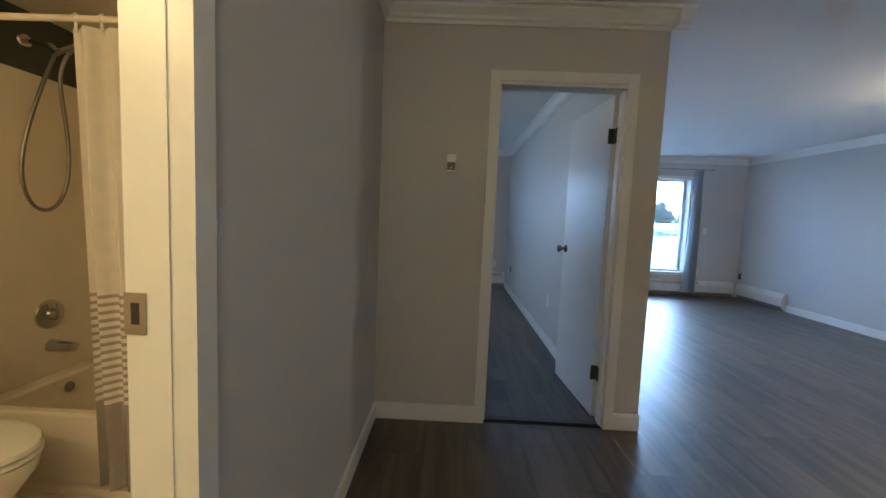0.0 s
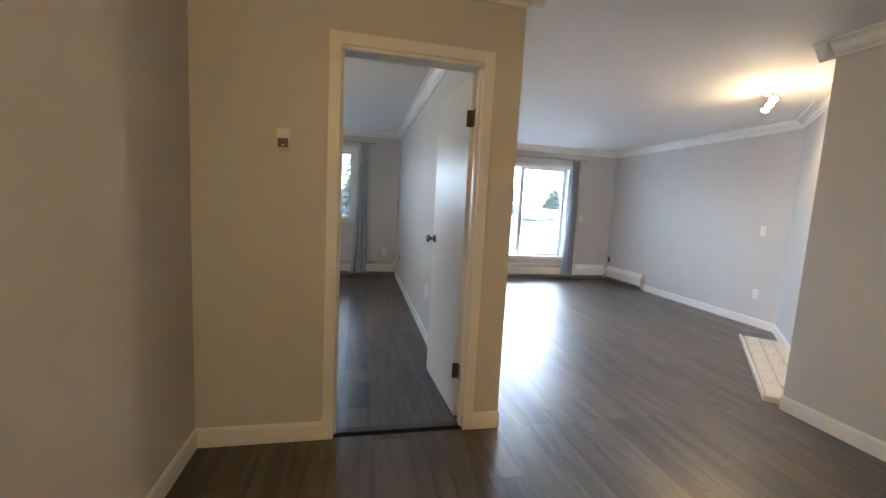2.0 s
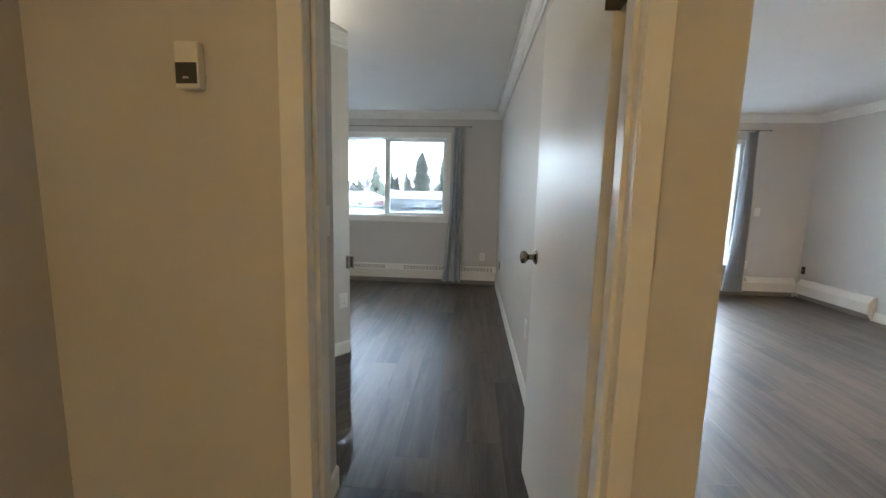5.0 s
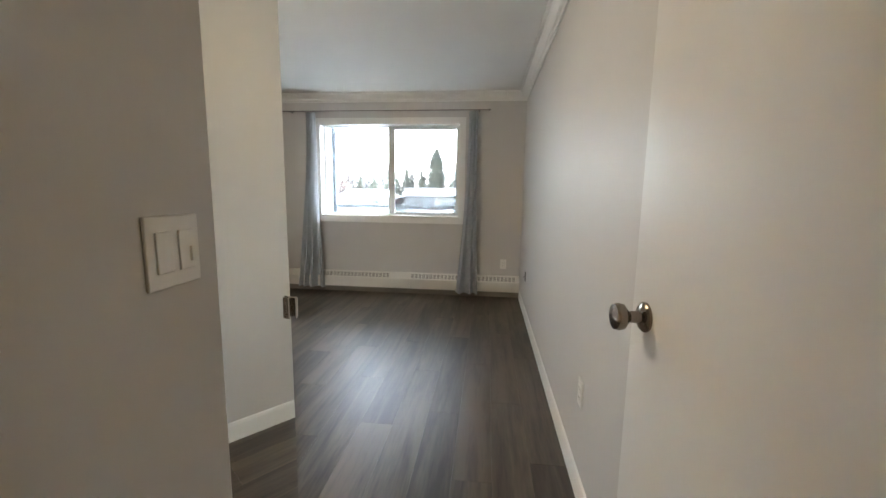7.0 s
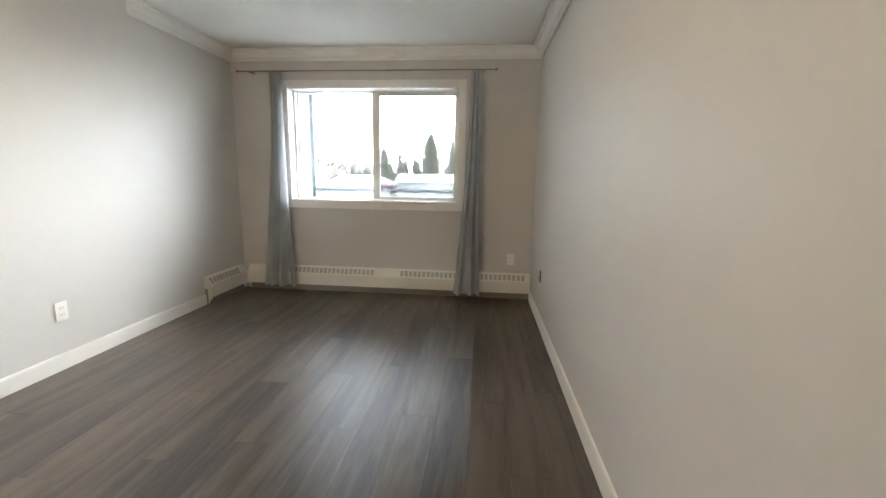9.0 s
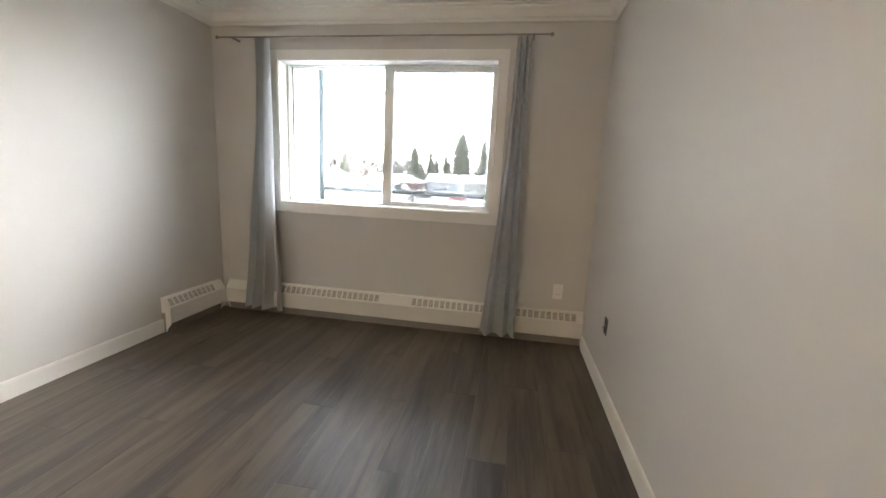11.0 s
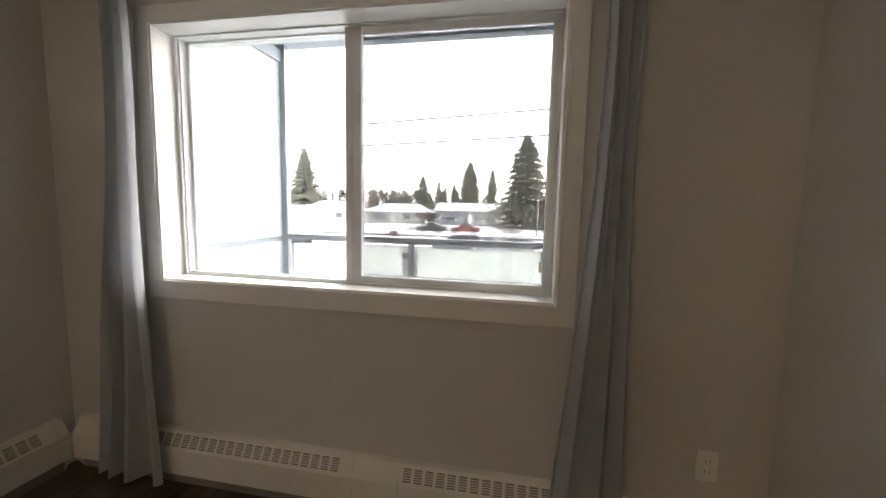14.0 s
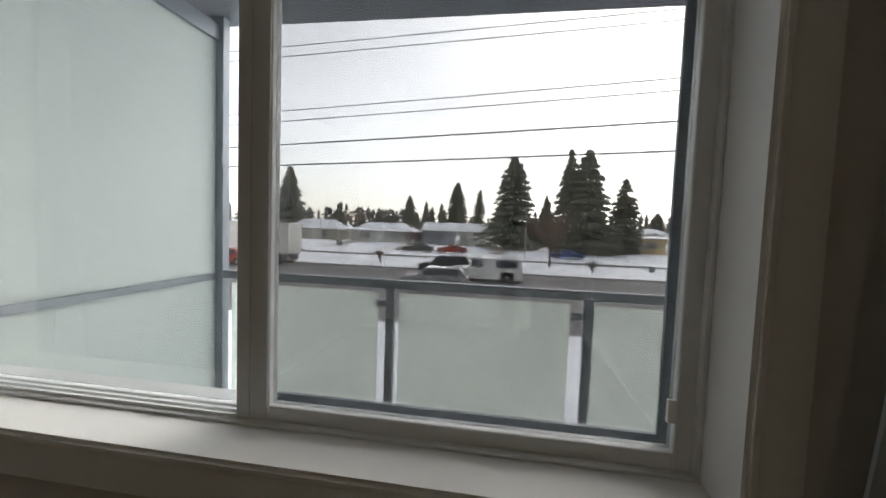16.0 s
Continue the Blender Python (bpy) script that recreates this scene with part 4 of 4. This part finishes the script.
for x0, x1 in ((-33.5, -31.5), (-20.5, -17.5), (-4, -1)):
    bm = bmesh.new()
    n = 6
    vs = [[bm.verts.new((x, 69 + 16 * k / n, height(69 + 16 * k / n) + 0.14)) for k in range(n + 1)] for x in (x0, x1)]
    for k in range(n):
        bm.faces.new((vs[0][k], vs[1][k], vs[1][k + 1], vs[0][k + 1]))
    structure(part("driveway", bm, material("driveway", (0.38, 0.33, 0.29), 0.9, var=0.3, scale=0.8)), "brown grey thawed driveway through the snow", "driveway")
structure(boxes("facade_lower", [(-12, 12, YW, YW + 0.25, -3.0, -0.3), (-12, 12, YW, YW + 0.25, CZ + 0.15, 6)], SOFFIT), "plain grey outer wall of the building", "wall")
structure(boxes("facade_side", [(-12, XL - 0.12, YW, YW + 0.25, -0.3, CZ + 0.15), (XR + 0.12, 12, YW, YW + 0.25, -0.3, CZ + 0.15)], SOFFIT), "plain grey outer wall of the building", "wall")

BRICKC = {"stucco": (0.42, 0.41, 0.37), "grey": (0.26, 0.27, 0.28), "orange": (0.46, 0.33, 0.17), "beige": (0.40, 0.36, 0.29), "brown": (0.24, 0.15, 0.11)}
PAINTS = {k: material("siding_" + k, v, 0.8, var=0.1, scale=2, stretch=(1, 1, 4)) for k, v in BRICKC.items()}
PANED = material("dark_pane", (0.05, 0.06, 0.07), 0.1)
EAVE = material("eave", (0.30, 0.27, 0.25), 0.7)


def house(x, y, z, wide, deep, tall, rise, paint, label, hip, panes, door_x):
    """A bungalow; x is its middle and y its street front."""
    ob = thing("house", (x, y, z), label, "house")
    boxes("wall", [(-wide / 2, wide / 2, 0, deep, -0.8, tall)], PAINTS[paint], ob)
    bm = bmesh.new()
    o, ins = 0.6, (wide * 0.25 if hip else 0.0)
    w, d = wide / 2 + o, deep / 2 + o
    c = deep / 2
    base = [bm.verts.new(p) for p in ((-w, c - d, tall), (w, c - d, tall), (w, c + d, tall), (-w, c + d, tall))]
    low = [bm.verts.new(p) for p in ((-w, c - d, tall - 0.18), (w, c - d, tall - 0.18), (w, c + d, tall - 0.18), (-w, c + d, tall - 0.18))]
    r0, r1 = bm.verts.new((-w + ins, c, tall + rise)), bm.verts.new((w - ins, c, tall + rise))
    for f in ((base[0], base[1], r1, r0), (base[1], base[2], r1), (base[2], base[3], r0, r1), (base[3], base[0], r0), tuple(low[::-1])):
        bm.faces.new(f)
    for k in range(4):
        bm.faces.new((low[k], low[(k + 1) % 4], base[(k + 1) % 4], base[k]))
    part("roof", bm, SNOW, ob, "snow covered low roof")
    boxes("fascia", [(-w, w, c - d - 0.05, c - d + 0.02, tall - 0.2, tall + 0.02)], EAVE, ob)
    for px, pz, pw, ph in panes:
        win = boxes("window", [(px - pw / 2 - 0.08, px + pw / 2 + 0.08, -0.06, 0, pz - 0.08, pz + ph + 0.08)], TRIM, ob)
        n = max(1, round(pw / 0.8))
        for k in range(n):
            boxes("pane", [(px - pw / 2 + pw * k / n + 0.03, px - pw / 2 + pw * (k + 1) / n - 0.03, -0.08, -0.061, pz, pz + ph)], PANED, win)
    boxes("door", [(door_x - 0.45, door_x + 0.45, -0.05, 0, 0, 2.05)], TRIM, ob)
    boxes("chimney", [(wide * 0.2, wide * 0.2 + 0.5, c + 0.5, c + 1.0, tall + rise * 0.5, tall + rise + 0.6)], EAVE, ob)
    return ob


gabled = house(-12.2, 86, -2.6, 12.7, 8, 2.9, 1.75, "stucco", "pale stucco bungalow with a snowy gabled roof across the street", False, [(-3.8, 0.9, 3.0, 0.95), (2.1, 1.0, 1.1, 0.8), (4.6, 1.0, 1.0, 0.8)], 0.9)
boxes("siding", [(-6.35, 0.2, -0.03, 0, -0.3, 2.7)], PAINTS["grey"], gabled, "blue grey painted siding")
house(-27.7, 86, -2.65, 13.6, 8, 2.45, 1.8, "stucco", "pale bungalow with a snowy hipped roof across the street", True, [(-3.6, 0.9, 2.4, 1.0), (2.6, 0.9, 1.6, 1.0)], -0.4)
house(-44.2, 87, -2.7, 12.0, 8, 2.5, 2.1, "beige", "beige bungalow with a snowy hipped roof", True, [(-3.0, 0.9, 2.4, 1.1), (3.0, 0.9, 1.4, 1.1)], 0.5)
house(-60.5, 88, -2.7, 12.5, 8, 2.5, 1.9, "stucco", "pale bungalow with a snowy roof farther along", True, [(-3.0, 0.9, 2.4, 1.1), (3.0, 0.9, 1.4, 1.1)], 0.5)
house(26.6, 85, -2.5, 6.6, 8, 2.9, 0.5, "orange", "tan and orange bungalow behind the verge", False, [(-0.8, 0.9, 2.6, 1.1)], 2.3)
house(20.6, 87, -2.5, 5.6, 8, 2.9, 0.6, "brown", "brown brick bungalow with a snowy roof beside tall spruces", False, [(-0.6, 0.9, 2.0, 1.0)], 1.8)
house(31.5, 104, -2.4, 9, 8, 3.4, 1.5, "beige", "beige bungalow with a snowy roof farther off", True, [(-2.4, 0.9, 2.0, 1.1), (2.4, 0.9, 1.2, 1.1)], 0.5)
house(47, 86, -2.5, 13, 8, 2.5, 1.3, "stucco", "pale bungalow with a snowy roof beside a spruce", True, [(-3.0, 0.9, 2.4, 1.1), (3.0, 0.9, 1.4, 1.1)], 0.5)

NEEDLES = material("spruce_needles", (0.18, 0.185, 0.145), 0.9, var=0.6, scale=2.5, bump=0, spec=0.1)
BARK = material("bark", (0.09, 0.07, 0.055), 0.9, var=0.3)
TWIG = material("bare_twigs", (0.20, 0.13, 0.10), 0.9, var=0.3, bump=0)
SHRUB = material("red_shrub", (0.12, 0.05, 0.05), 0.9, var=0.4, scale=2, bump=0)


def spruce_mesh(tall, wide, seed, n):
    """A conifer's crown of drooping sprays, uneven, with gaps."""
    rnd = random.Random(seed)
    verts, faces = [], []
    lean = rnd.uniform(0, 6)
    tiers = 17
    limbs = [[(rnd.uniform(0, 2 * math.pi), rnd.uniform(0.80, 1.22)) for _ in range(rnd.randint(8, 12))] for _ in range(tiers)]
    for k in range(n):
        v = rnd.random() ** 0.8
        tier = min(tiers - 1, int(v * tiers))
        a, long = rnd.choice(limbs[tier])
        a += rnd.gauss(0, 0.26) + lean
        reach = (wide * (1 - v) ** 0.66 * long + 0.10) * rnd.uniform(0.30, 1.0)
        z = tall * (0.05 + 0.95 * (tier + 0.75 + 0.35 * (rnd.random() - 0.5)) / (tiers + 0.5)) - 0.22 * reach
        ca, sa = math.cos(a), math.sin(a)
        r0 = max(0.0, reach - rnd.uniform(0.35, 0.8) * (0.4 + reach / wide))
        w, drop = rnd.uniform(0.10, 0.22) * (0.5 + reach / wide), rnd.uniform(0.05, 0.28)
        i = len(verts)
        verts += [(r0 * ca - w * sa, r0 * sa + w * ca, z), (r0 * ca + w * sa, r0 * sa - w * ca, z + rnd.uniform(-0.1, 0.1)), (reach * ca, reach * sa, z - drop), (r0 * ca, r0 * sa, z + rnd.uniform(0.18, 0.45))]
        faces += [(i, i + 1, i + 2), (i, i + 2, i + 3), (i + 1, i + 3, i + 2)]
    me = bpy.data.meshes.new("crown")
    me.from_pydata(verts, [], faces)
    me.materials.append(NEEDLES)
    return me


CROWNS = [spruce_mesh(12, 3.1, 11, 8000), spruce_mesh(12, 2.7, 12, 6000), spruce_mesh(12, 2.4, 13, 3200)]


def spruce(x, y, top, wide, kind, label):
    z = height(y) - 0.2
    tall = top - z
    ob = thing("spruce_tree", (x, y, z), label, "tree", "spruces across the street")
    bm = bmesh.new()
    rod(bm, (0, 0, 0), (0, 0, tall * 0.96), 0.22, 0.02, 8)
    part("trunk", bm, BARK, ob)
    crown = new("crown", CROWNS[kind])
    crown.parent = ob
    crown.scale = (wide * 1.35, wide * 1.35, tall / 12)
    crown.rotation_euler = (0, 0, x * 1.7)
    return ob


for x, y, top, wide, kind in [(-24.3, 97, 8.5, 0.85, 1), (-20.4, 97, 7.2, 0.6, 2), (-16.7, 97, 6.7, 0.65, 2), (-13.0, 97, 11.7, 1.0, 0), (-7.8, 97, 10.2, 0.85, 2), (-0.3, 84, 15.6, 1.5, 0), (9.8, 80, 16.3, 1.1, 1), (12.9, 80, 16.3, 1.4, 0),
                              (20.5, 84, 11.6, 1.2, 1), (-52.4, 92, 14.3, 1.2, 0), (-33, 112, 5.6, 0.7, 1), (-37, 112, 6.0, 0.7, 2), (-48, 110, 7.0, 0.8, 1), (7.3, 97, 9.2, 0.8, 1), (-28, 120, 5.4, 0.8, 2),
                              (36, 112, 6.6, 1.1, 1), (42, 116, 6.2, 1.2, 2), (50, 97, 6.8, 1.5, 0), (58, 100, 5.6, 1.1, 1), (-66, 96, 7.5, 1.0, 1)]:
    spruce(x, y, top, wide, kind, ("tall dark green spruce standing among the houses" if top > 11.5 else "dark green spruce behind the snowy bungalows"))
rnd = random.Random(5)
bm_v, bm_f = [], []
for k in range(260):
    x, y = rnd.uniform(-190, 190), rnd.uniform(125, 190)
    tall, w = rnd.uniform(5.5, 10), rnd.uniform(1.2, 2.6)
    z = height(y)
    for j in range(26):
        v = rnd.random()
        a = rnd.uniform(0, 6.3)
        r = (w * (1 - v) if k % 3 == 0 else 1.6 * w * math.sqrt(max(0.0, 1 - (2 * v - 1) ** 2))) + 0.15
        i = len(bm_v)
        c, s = math.cos(a), math.sin(a)
        bm_v += [(x + 0.2 * r * c - 0.7 * s, y + 0.2 * r * s + 0.7 * c, z + tall * v), (x + 0.2 * r * c + 0.7 * s, y + 0.2 * r * s - 0.7 * c, z + tall * v), (x + r * c, y + r * s, z + tall * v - 0.4), (x, y, z + tall * v + 1.3)]
        bm_f += [(i, i + 1, i + 2), (i, i + 2, i + 3), (i + 1, i + 3, i + 2)]
me = bpy.data.meshes.new("far_woods")
me.from_pydata(bm_v, [], bm_f)
me.materials.append(material("far_foliage", (0.17, 0.16, 0.15), 0.9, var=0.3, bump=0))
tagged(new("far_woods", me), "dark distant line of mixed trees behind the houses", "woods", kind="stuff")


def bare_tree(x, y, tall, spread, seed, label, mat=TWIG):
    ob = thing("bare_tree", (x, y, height(y) - 0.1), label, "tree")
    rnd = random.Random(seed)
    bm, tw = bmesh.new(), bmesh.new()
    rod(bm, (0, 0, 0), (0, 0, tall * 0.35), 0.17, 0.12, 8)
    for k in range(9):
        a = rnd.uniform(0, 6.28)
        e = Vector((spread * 0.55 * math.cos(a), spread * 0.55 * math.sin(a), tall * rnd.uniform(0.55, 0.8)))
        s = Vector((0, 0, tall * rnd.uniform(0.2, 0.36)))
        rod(bm, s, e, 0.07, 0.03, 6)
        for j in range(16):
            p = s.lerp(e, rnd.uniform(0.4, 1))
            q = p + Vector((rnd.uniform(-1, 1) * spread * 0.4, rnd.uniform(-1, 1) * spread * 0.4, rnd.uniform(0.0, 0.32) * tall))
            rod(tw, p, q, 0.028, 0.008, 3)
            for _ in range(3):
                r = p.lerp(q, rnd.uniform(0.3, 0.9))
                rod(tw, r, r + Vector((rnd.uniform(-1, 1), rnd.uniform(-1, 1), rnd.uniform(0, 1))) * spread * 0.18, 0.014, 0.005, 3)
    part("trunk", bm, BARK, ob)
    part("crown", tw, mat, ob, "bare reddish brown twigs")
    return ob


bare_tree(3.7, 51, 7.0, 3.6, 3, "bare leafless street tree in front of the spruces")
bare_tree(3.2, 82, 6.5, 3.6, 4, "bare brown tree beside the bungalow")
bare_tree(-19.7, 78, 3.4, 2.4, 6, "low dark red bare shrub in a front yard", SHRUB)
bare_tree(-36, 92, 8, 4, 7, "bare tree behind a bungalow roof")

# ---- street things ----
lamp_post = thing("street_lamp", (1.45, 64, -2.95), "slim grey street lamp pole beside the road", "street lamp")
bm = bmesh.new()
rod(bm, (0, 0, 0), (0, 0, 10.6), 0.11, 0.06, 10)
part("pole", bm, STEEL, lamp_post)
bm = bmesh.new()
rod(bm, (0, 0, 10.5), (0, -2.2, 10.9), 0.05, 0.04, 8)
part("arm", bm, STEEL, lamp_post)
boxes("lantern", [(-0.15, 0.15, -2.8, -2.1, 10.8, 10.98)], STEEL, lamp_post, bevel=0.03)
for k, (za, zb, sag) in enumerate([(10.29, 11.49, 0.02), (9.78, 11.00, 0.02), (6.93, 8.45, 0.02), (6.39, 7.90, 0.02), (5.20, 6.52, 0.02), (4.16, 5.18, 0.02)]):
    ob = thing("power_line", (0, 24, 0), "thin dark overhead power line along the street", "power line", "overhead lines")
    bm = bmesh.new()
    slope = (zb - za) / 22.85
    pts = [Vector((x, 0, za + slope * (x + 16.65) + sag * ((x + 5) / 10) ** 2 - sag)) for x in range(-44, 41, 6)]
    for a, b in zip(pts, pts[1:]):
        rod(bm, a, b, 0.036 if k > 3 else 0.024, None, 4)
    part("wire", bm, DARKP, ob)


for px in (-44, 40):
    ob = thing("utility_pole", (px, 24.15, -3.05), "weathered wooden utility pole carrying the overhead lines", "utility pole")
    bm = bmesh.new()
    rod(bm, (0, 0, 0), (0, 0, 19), 0.16, 0.11, 10)
    part("pole", bm, BARK, ob)
    for cz in (8.0, 10.5, 15.0):
        boxes("crossarm", [(-0.06, 0.06, -1.0, 1.0, cz, cz + 0.12)], BARK, ob)


def car(x, y, z, turn, long, tall, paint, label, cab, name="car"):
    """A vehicle along x, its nose at -x. cab: outline of the upper body as (x, z) pairs in shares of length and height."""
    ob = thing(name, pose(x, y, z, 0, 0, turn), label, name)
    w = 0.9 if name == "car" else 0.98
    up = Matrix(((1, 0, 0, 0), (0, 0, -1, 0), (0, 1, 0, 0), (0, 0, 0, 1)))
    hb = tall * (0.60 if name == "car" else 0.58)
    bm = bmesh.new()
    L = long / 2
    prism(bm, [(-L, 0.35), (-L + 0.1, 0.25), (L - 0.1, 0.25), (L, 0.4), (L - 0.03, hb), (-L * 0.3, hb), (-L + 0.08, hb * 0.93)], Matrix.Translation((0, w, 0)) @ up, 2 * w)
    bmesh.ops.bevel(bm, geom=bm.edges[:], offset=0.05, segments=2, affect="EDGES")
    body = part("body", bm, paint, ob, smooth=True)
    bm = bmesh.new()
    prism(bm, [(px * long, pz * tall) for px, pz in cab], Matrix.Translation((0, w - 0.12, 0)) @ up, 2 * (w - 0.12))
    bmesh.ops.bevel(bm, geom=bm.edges[:], offset=0.04, segments=2, affect="EDGES")
    part("cabin", bm, paint, ob, smooth=True)
    lo, hi = min(p[0] for p in cab) * long, max(p[0] for p in cab) * long
    glazed = [(-0.185, -0.105), (-0.085, -0.035), (0.14, 0.42)] if name == "pickup_truck" else [(lo / long + 0.11, (lo + hi) / 2 / long), ((lo + hi) / 2 / long + 0.015, hi / long - 0.12)]
    for sy in (-1, 1):
        for a, b in glazed:
            boxes("side_window", [(a * long, b * long, sy * (w - 0.105) - 0.01, sy * (w - 0.105) + 0.01, hb + 0.08, tall * 0.93)], PANED, body)
    for wx in (-L * 0.62, L * 0.60):
        for sy in (-1, 1):
            r = 0.33 if name == "car" else 0.40
            wheel = boxes("wheel_arch", [(wx - r - 0.06, wx + r + 0.06, sy * w - 0.02, sy * w + 0.012, 0.25, 2 * r + 0.04)], DARKP, body)
            bm = bmesh.new()
            rod(bm, (wx, sy * (w - 0.2), r), (wx, sy * (w + 0.02), r), r, None, 24)
            wheel = part("wheel", bm, DARKP, ob, "black tyred wheel")
            bm = bmesh.new()
            rod(bm, (wx, sy * (w + 0.0), r), (wx, sy * (w + 0.03), r), r * 0.6, r * 0.5, 20)
            part("rim", bm, CHROME, wheel)
    for sy in (-1, 1):
        boxes("headlight", [(-L - 0.01, -L + 0.05, sy * (w - 0.2) - 0.14, sy * (w - 0.2) + 0.14, hb * 0.72, hb * 0.86)], PLASTIC, body)
        boxes("tail_light", [(L - 0.05, L + 0.01, sy * (w - 0.12) - 0.08, sy * (w - 0.12) + 0.08, hb * 0.6, hb * 0.9)], RED, body)
    boxes("bumper", [(-L - 0.06, -L + 0.05, -w + 0.08, w - 0.08, 0.28, 0.48), (L - 0.05, L + 0.06, -w + 0.08, w - 0.08, 0.28, 0.48)], DARKP, body, bevel=0.02)
    return ob


RED = material("tail_light_red", (0.4, 0.02, 0.02), 0.3, bump=0)
WHITEP, BLACKP = material("car_white", (0.72, 0.71, 0.68), 0.25, bump=0, coat=0.5), material("car_black", (0.025, 0.026, 0.03), 0.2, bump=0, coat=0.5)
REDP, BLUEP = material("car_red", (0.32, 0.05, 0.035), 0.25, bump=0, coat=0.5), material("car_blue", (0.05, 0.08, 0.26), 0.25, bump=0, coat=0.5)
SILVER = material("car_silver", (0.35, 0.36, 0.37), 0.3, 0.4, bump=0, coat=0.4)
CABIN = [(-0.22, 0.58), (-0.10, 0.97), (0.16, 1.0), (0.34, 0.64), (0.36, 0.55), (-0.22, 0.55)]
SUV = [(-0.28, 0.58), (-0.14, 0.98), (0.36, 1.0), (0.46, 0.62), (0.46, 0.55), (-0.28, 0.55)]
TRUCK = [(-0.24, 0.56), (-0.15, 0.96), (-0.02, 1.0), (0.10, 0.99), (0.13, 0.97), (0.47, 0.99), (0.49, 0.62), (0.49, 0.54), (-0.24, 0.54)]
car(-2.85, 36.5, -2.93, 0, 5.9, 1.9, WHITEP, "white pickup truck with a canopy on the street", TRUCK, "pickup_truck")
car(-6.7, 40, -2.93, 0, 4.7, 1.6, BLACKP, "black car beyond the white truck on the street", SUV)
car(-6.0, 31.2, -2.93, 0, 4.6, 1.5, SILVER, "silver car with a roof rack behind the railing", SUV)
car(13.2, 33.5, -2.93, 0, 4.6, 1.5, WHITEP, "white car on the near side of the street", CABIN)
car(-27, 38, -2.93, 0, 4.6, 1.5, REDP, "red car driving along the street", CABIN)
car(-15.1, 66, -2.93, 0, 4.7, 1.5, BLACKP, "black sedan parked in front of the bungalows", CABIN)
car(-9.65, 66.3, -2.93, 0, 4.6, 1.5, REDP, "red car parked in front of the bungalows", CABIN)
car(7.7, 66, -2.93, 0, 4.8, 1.4, BLUEP, "blue car parked beside the spruces", CABIN)

semi = thing("box_truck", (-28.0, 40, -2.93), "white box trailer of a lorry on the street", "truck")
boxes("cargo_box", [(-6.5, 6.5, -1.25, 1.25, 1.1, 4.05)], material("trailer_skin", (0.62, 0.60, 0.56), 0.5, var=0.06, scale=1), semi, bevel=0.04)
boxes("chassis", [(-6.4, 6.4, -0.5, 0.5, 0.75, 1.09)], DARKP, semi)
for wx in (-5.2, -4.1, 4.2, 5.3):
    for sy in (-1, 1):
        bm = bmesh.new()
        rod(bm, (wx, sy * 0.9, 0.5), (wx, sy * 1.2, 0.5), 0.5, None, 20)
        part("wheel", bm, DARKP, semi, "black tyred wheel")
boxes("mudguard", [(5.9, 6.2, -1.2, 1.2, 0.5, 1.09)], DARKP, semi)
for px, py, tall, label in ((-18.3, 42.9, 2.6, "thin sign post on the snowy verge"), (12.5, 44.5, 1.2, "short grey post on the snowy verge"), (21.0, 45, 1.2, "short grey post in the snow")):
    ob = thing("sign_post", (px, py, height(py) - 0.1), label, "sign")
    bm = bmesh.new()
    rod(bm, (0, 0, 0), (0, 0, tall), 0.035, None, 8)
    part("pole", bm, STEEL, ob)
    boxes("sign_plate", [(-0.3, 0.3, 0.03, 0.05, tall - 0.6, tall)], material("sign_back", (0.22, 0.26, 0.25), 0.5, bump=0), ob)
bare_tree(-15.2, 47, 1.5, 0.9, 9, "small bare shrub in the snow verge")
bare_tree(7.8, 48, 1.3, 0.9, 10, "small evergreen shrub in the snow verge", NEEDLES)
bare_tree(-2, 82, 4.6, 3.6, 14, "brown tangle of bare bushes beside the tall spruce")
bare_tree(4.5, 84, 5.5, 4.2, 15, "brown tangle of bare bushes under the tall spruces")
bare_tree(17, 92, 8.0, 3.6, 16, "reddish bare tree behind the tan bungalow")


# ---- plank floor ----
def planks(x0, x1, y0, y1, seed, wide=0.18, long=1.22):
    rnd = random.Random(seed)
    k0, k1 = math.floor(x0 / wide), math.ceil(x1 / wide)
    for k in range(k0, k1):
        a, b = max(x0, k * wide), min(x1, (k + 1) * wide)
        if b - a < 0.015:
            continue
        y = y0 - (k * 0.437 % 1.0) * long
        while y < y1:
            c, d = max(y0, y), min(y1, y + long)
            y += long
            if d - c < 0.03:
                continue
            key = (round(b - a, 3), round(d - c, 3))
            if key not in PLANKS:
                w, h = (b - a) / 2 - 0.0002, (d - c) / 2 - 0.0002
                e = 0.0006
                top = [(-w + e, -h + e, 0), (w - e, -h + e, 0), (w - e, h - e, 0), (-w + e, h - e, 0)]
                low = [(-w, -h, -e), (w, -h, -e), (w, h, -e), (-w, h, -e)]
                bot = [(x, yy, -0.008) for x, yy, _ in low]
                me = bpy.data.meshes.new("plank")
                me.from_pydata(top + low + bot, [], [(0, 1, 2, 3)] + [(i + 4, (i + 1) % 4 + 4, (i + 1) % 4, i) for i in range(4)] + [(i + 8, (i + 1) % 4 + 8, (i + 1) % 4 + 4, i + 4) for i in range(4)])
                me.materials.append(PLANK)
                PLANKS[key] = me
            ob = new("plank", PLANKS[key])
            ob.parent = floor
            ob.location = ((a + b) / 2, (c + d) / 2, 0)


PLANKS = {}
planks(XL, XP, PY, YW, 1)
planks(PX, XP, 0.0775, PY, 2)
planks(-0.928, -0.212, 0.0, 0.0275, 5)
planks(-1.6, XE, YB, 0.0, 3)
planks(0.0, XR, 0.0, YW, 4)
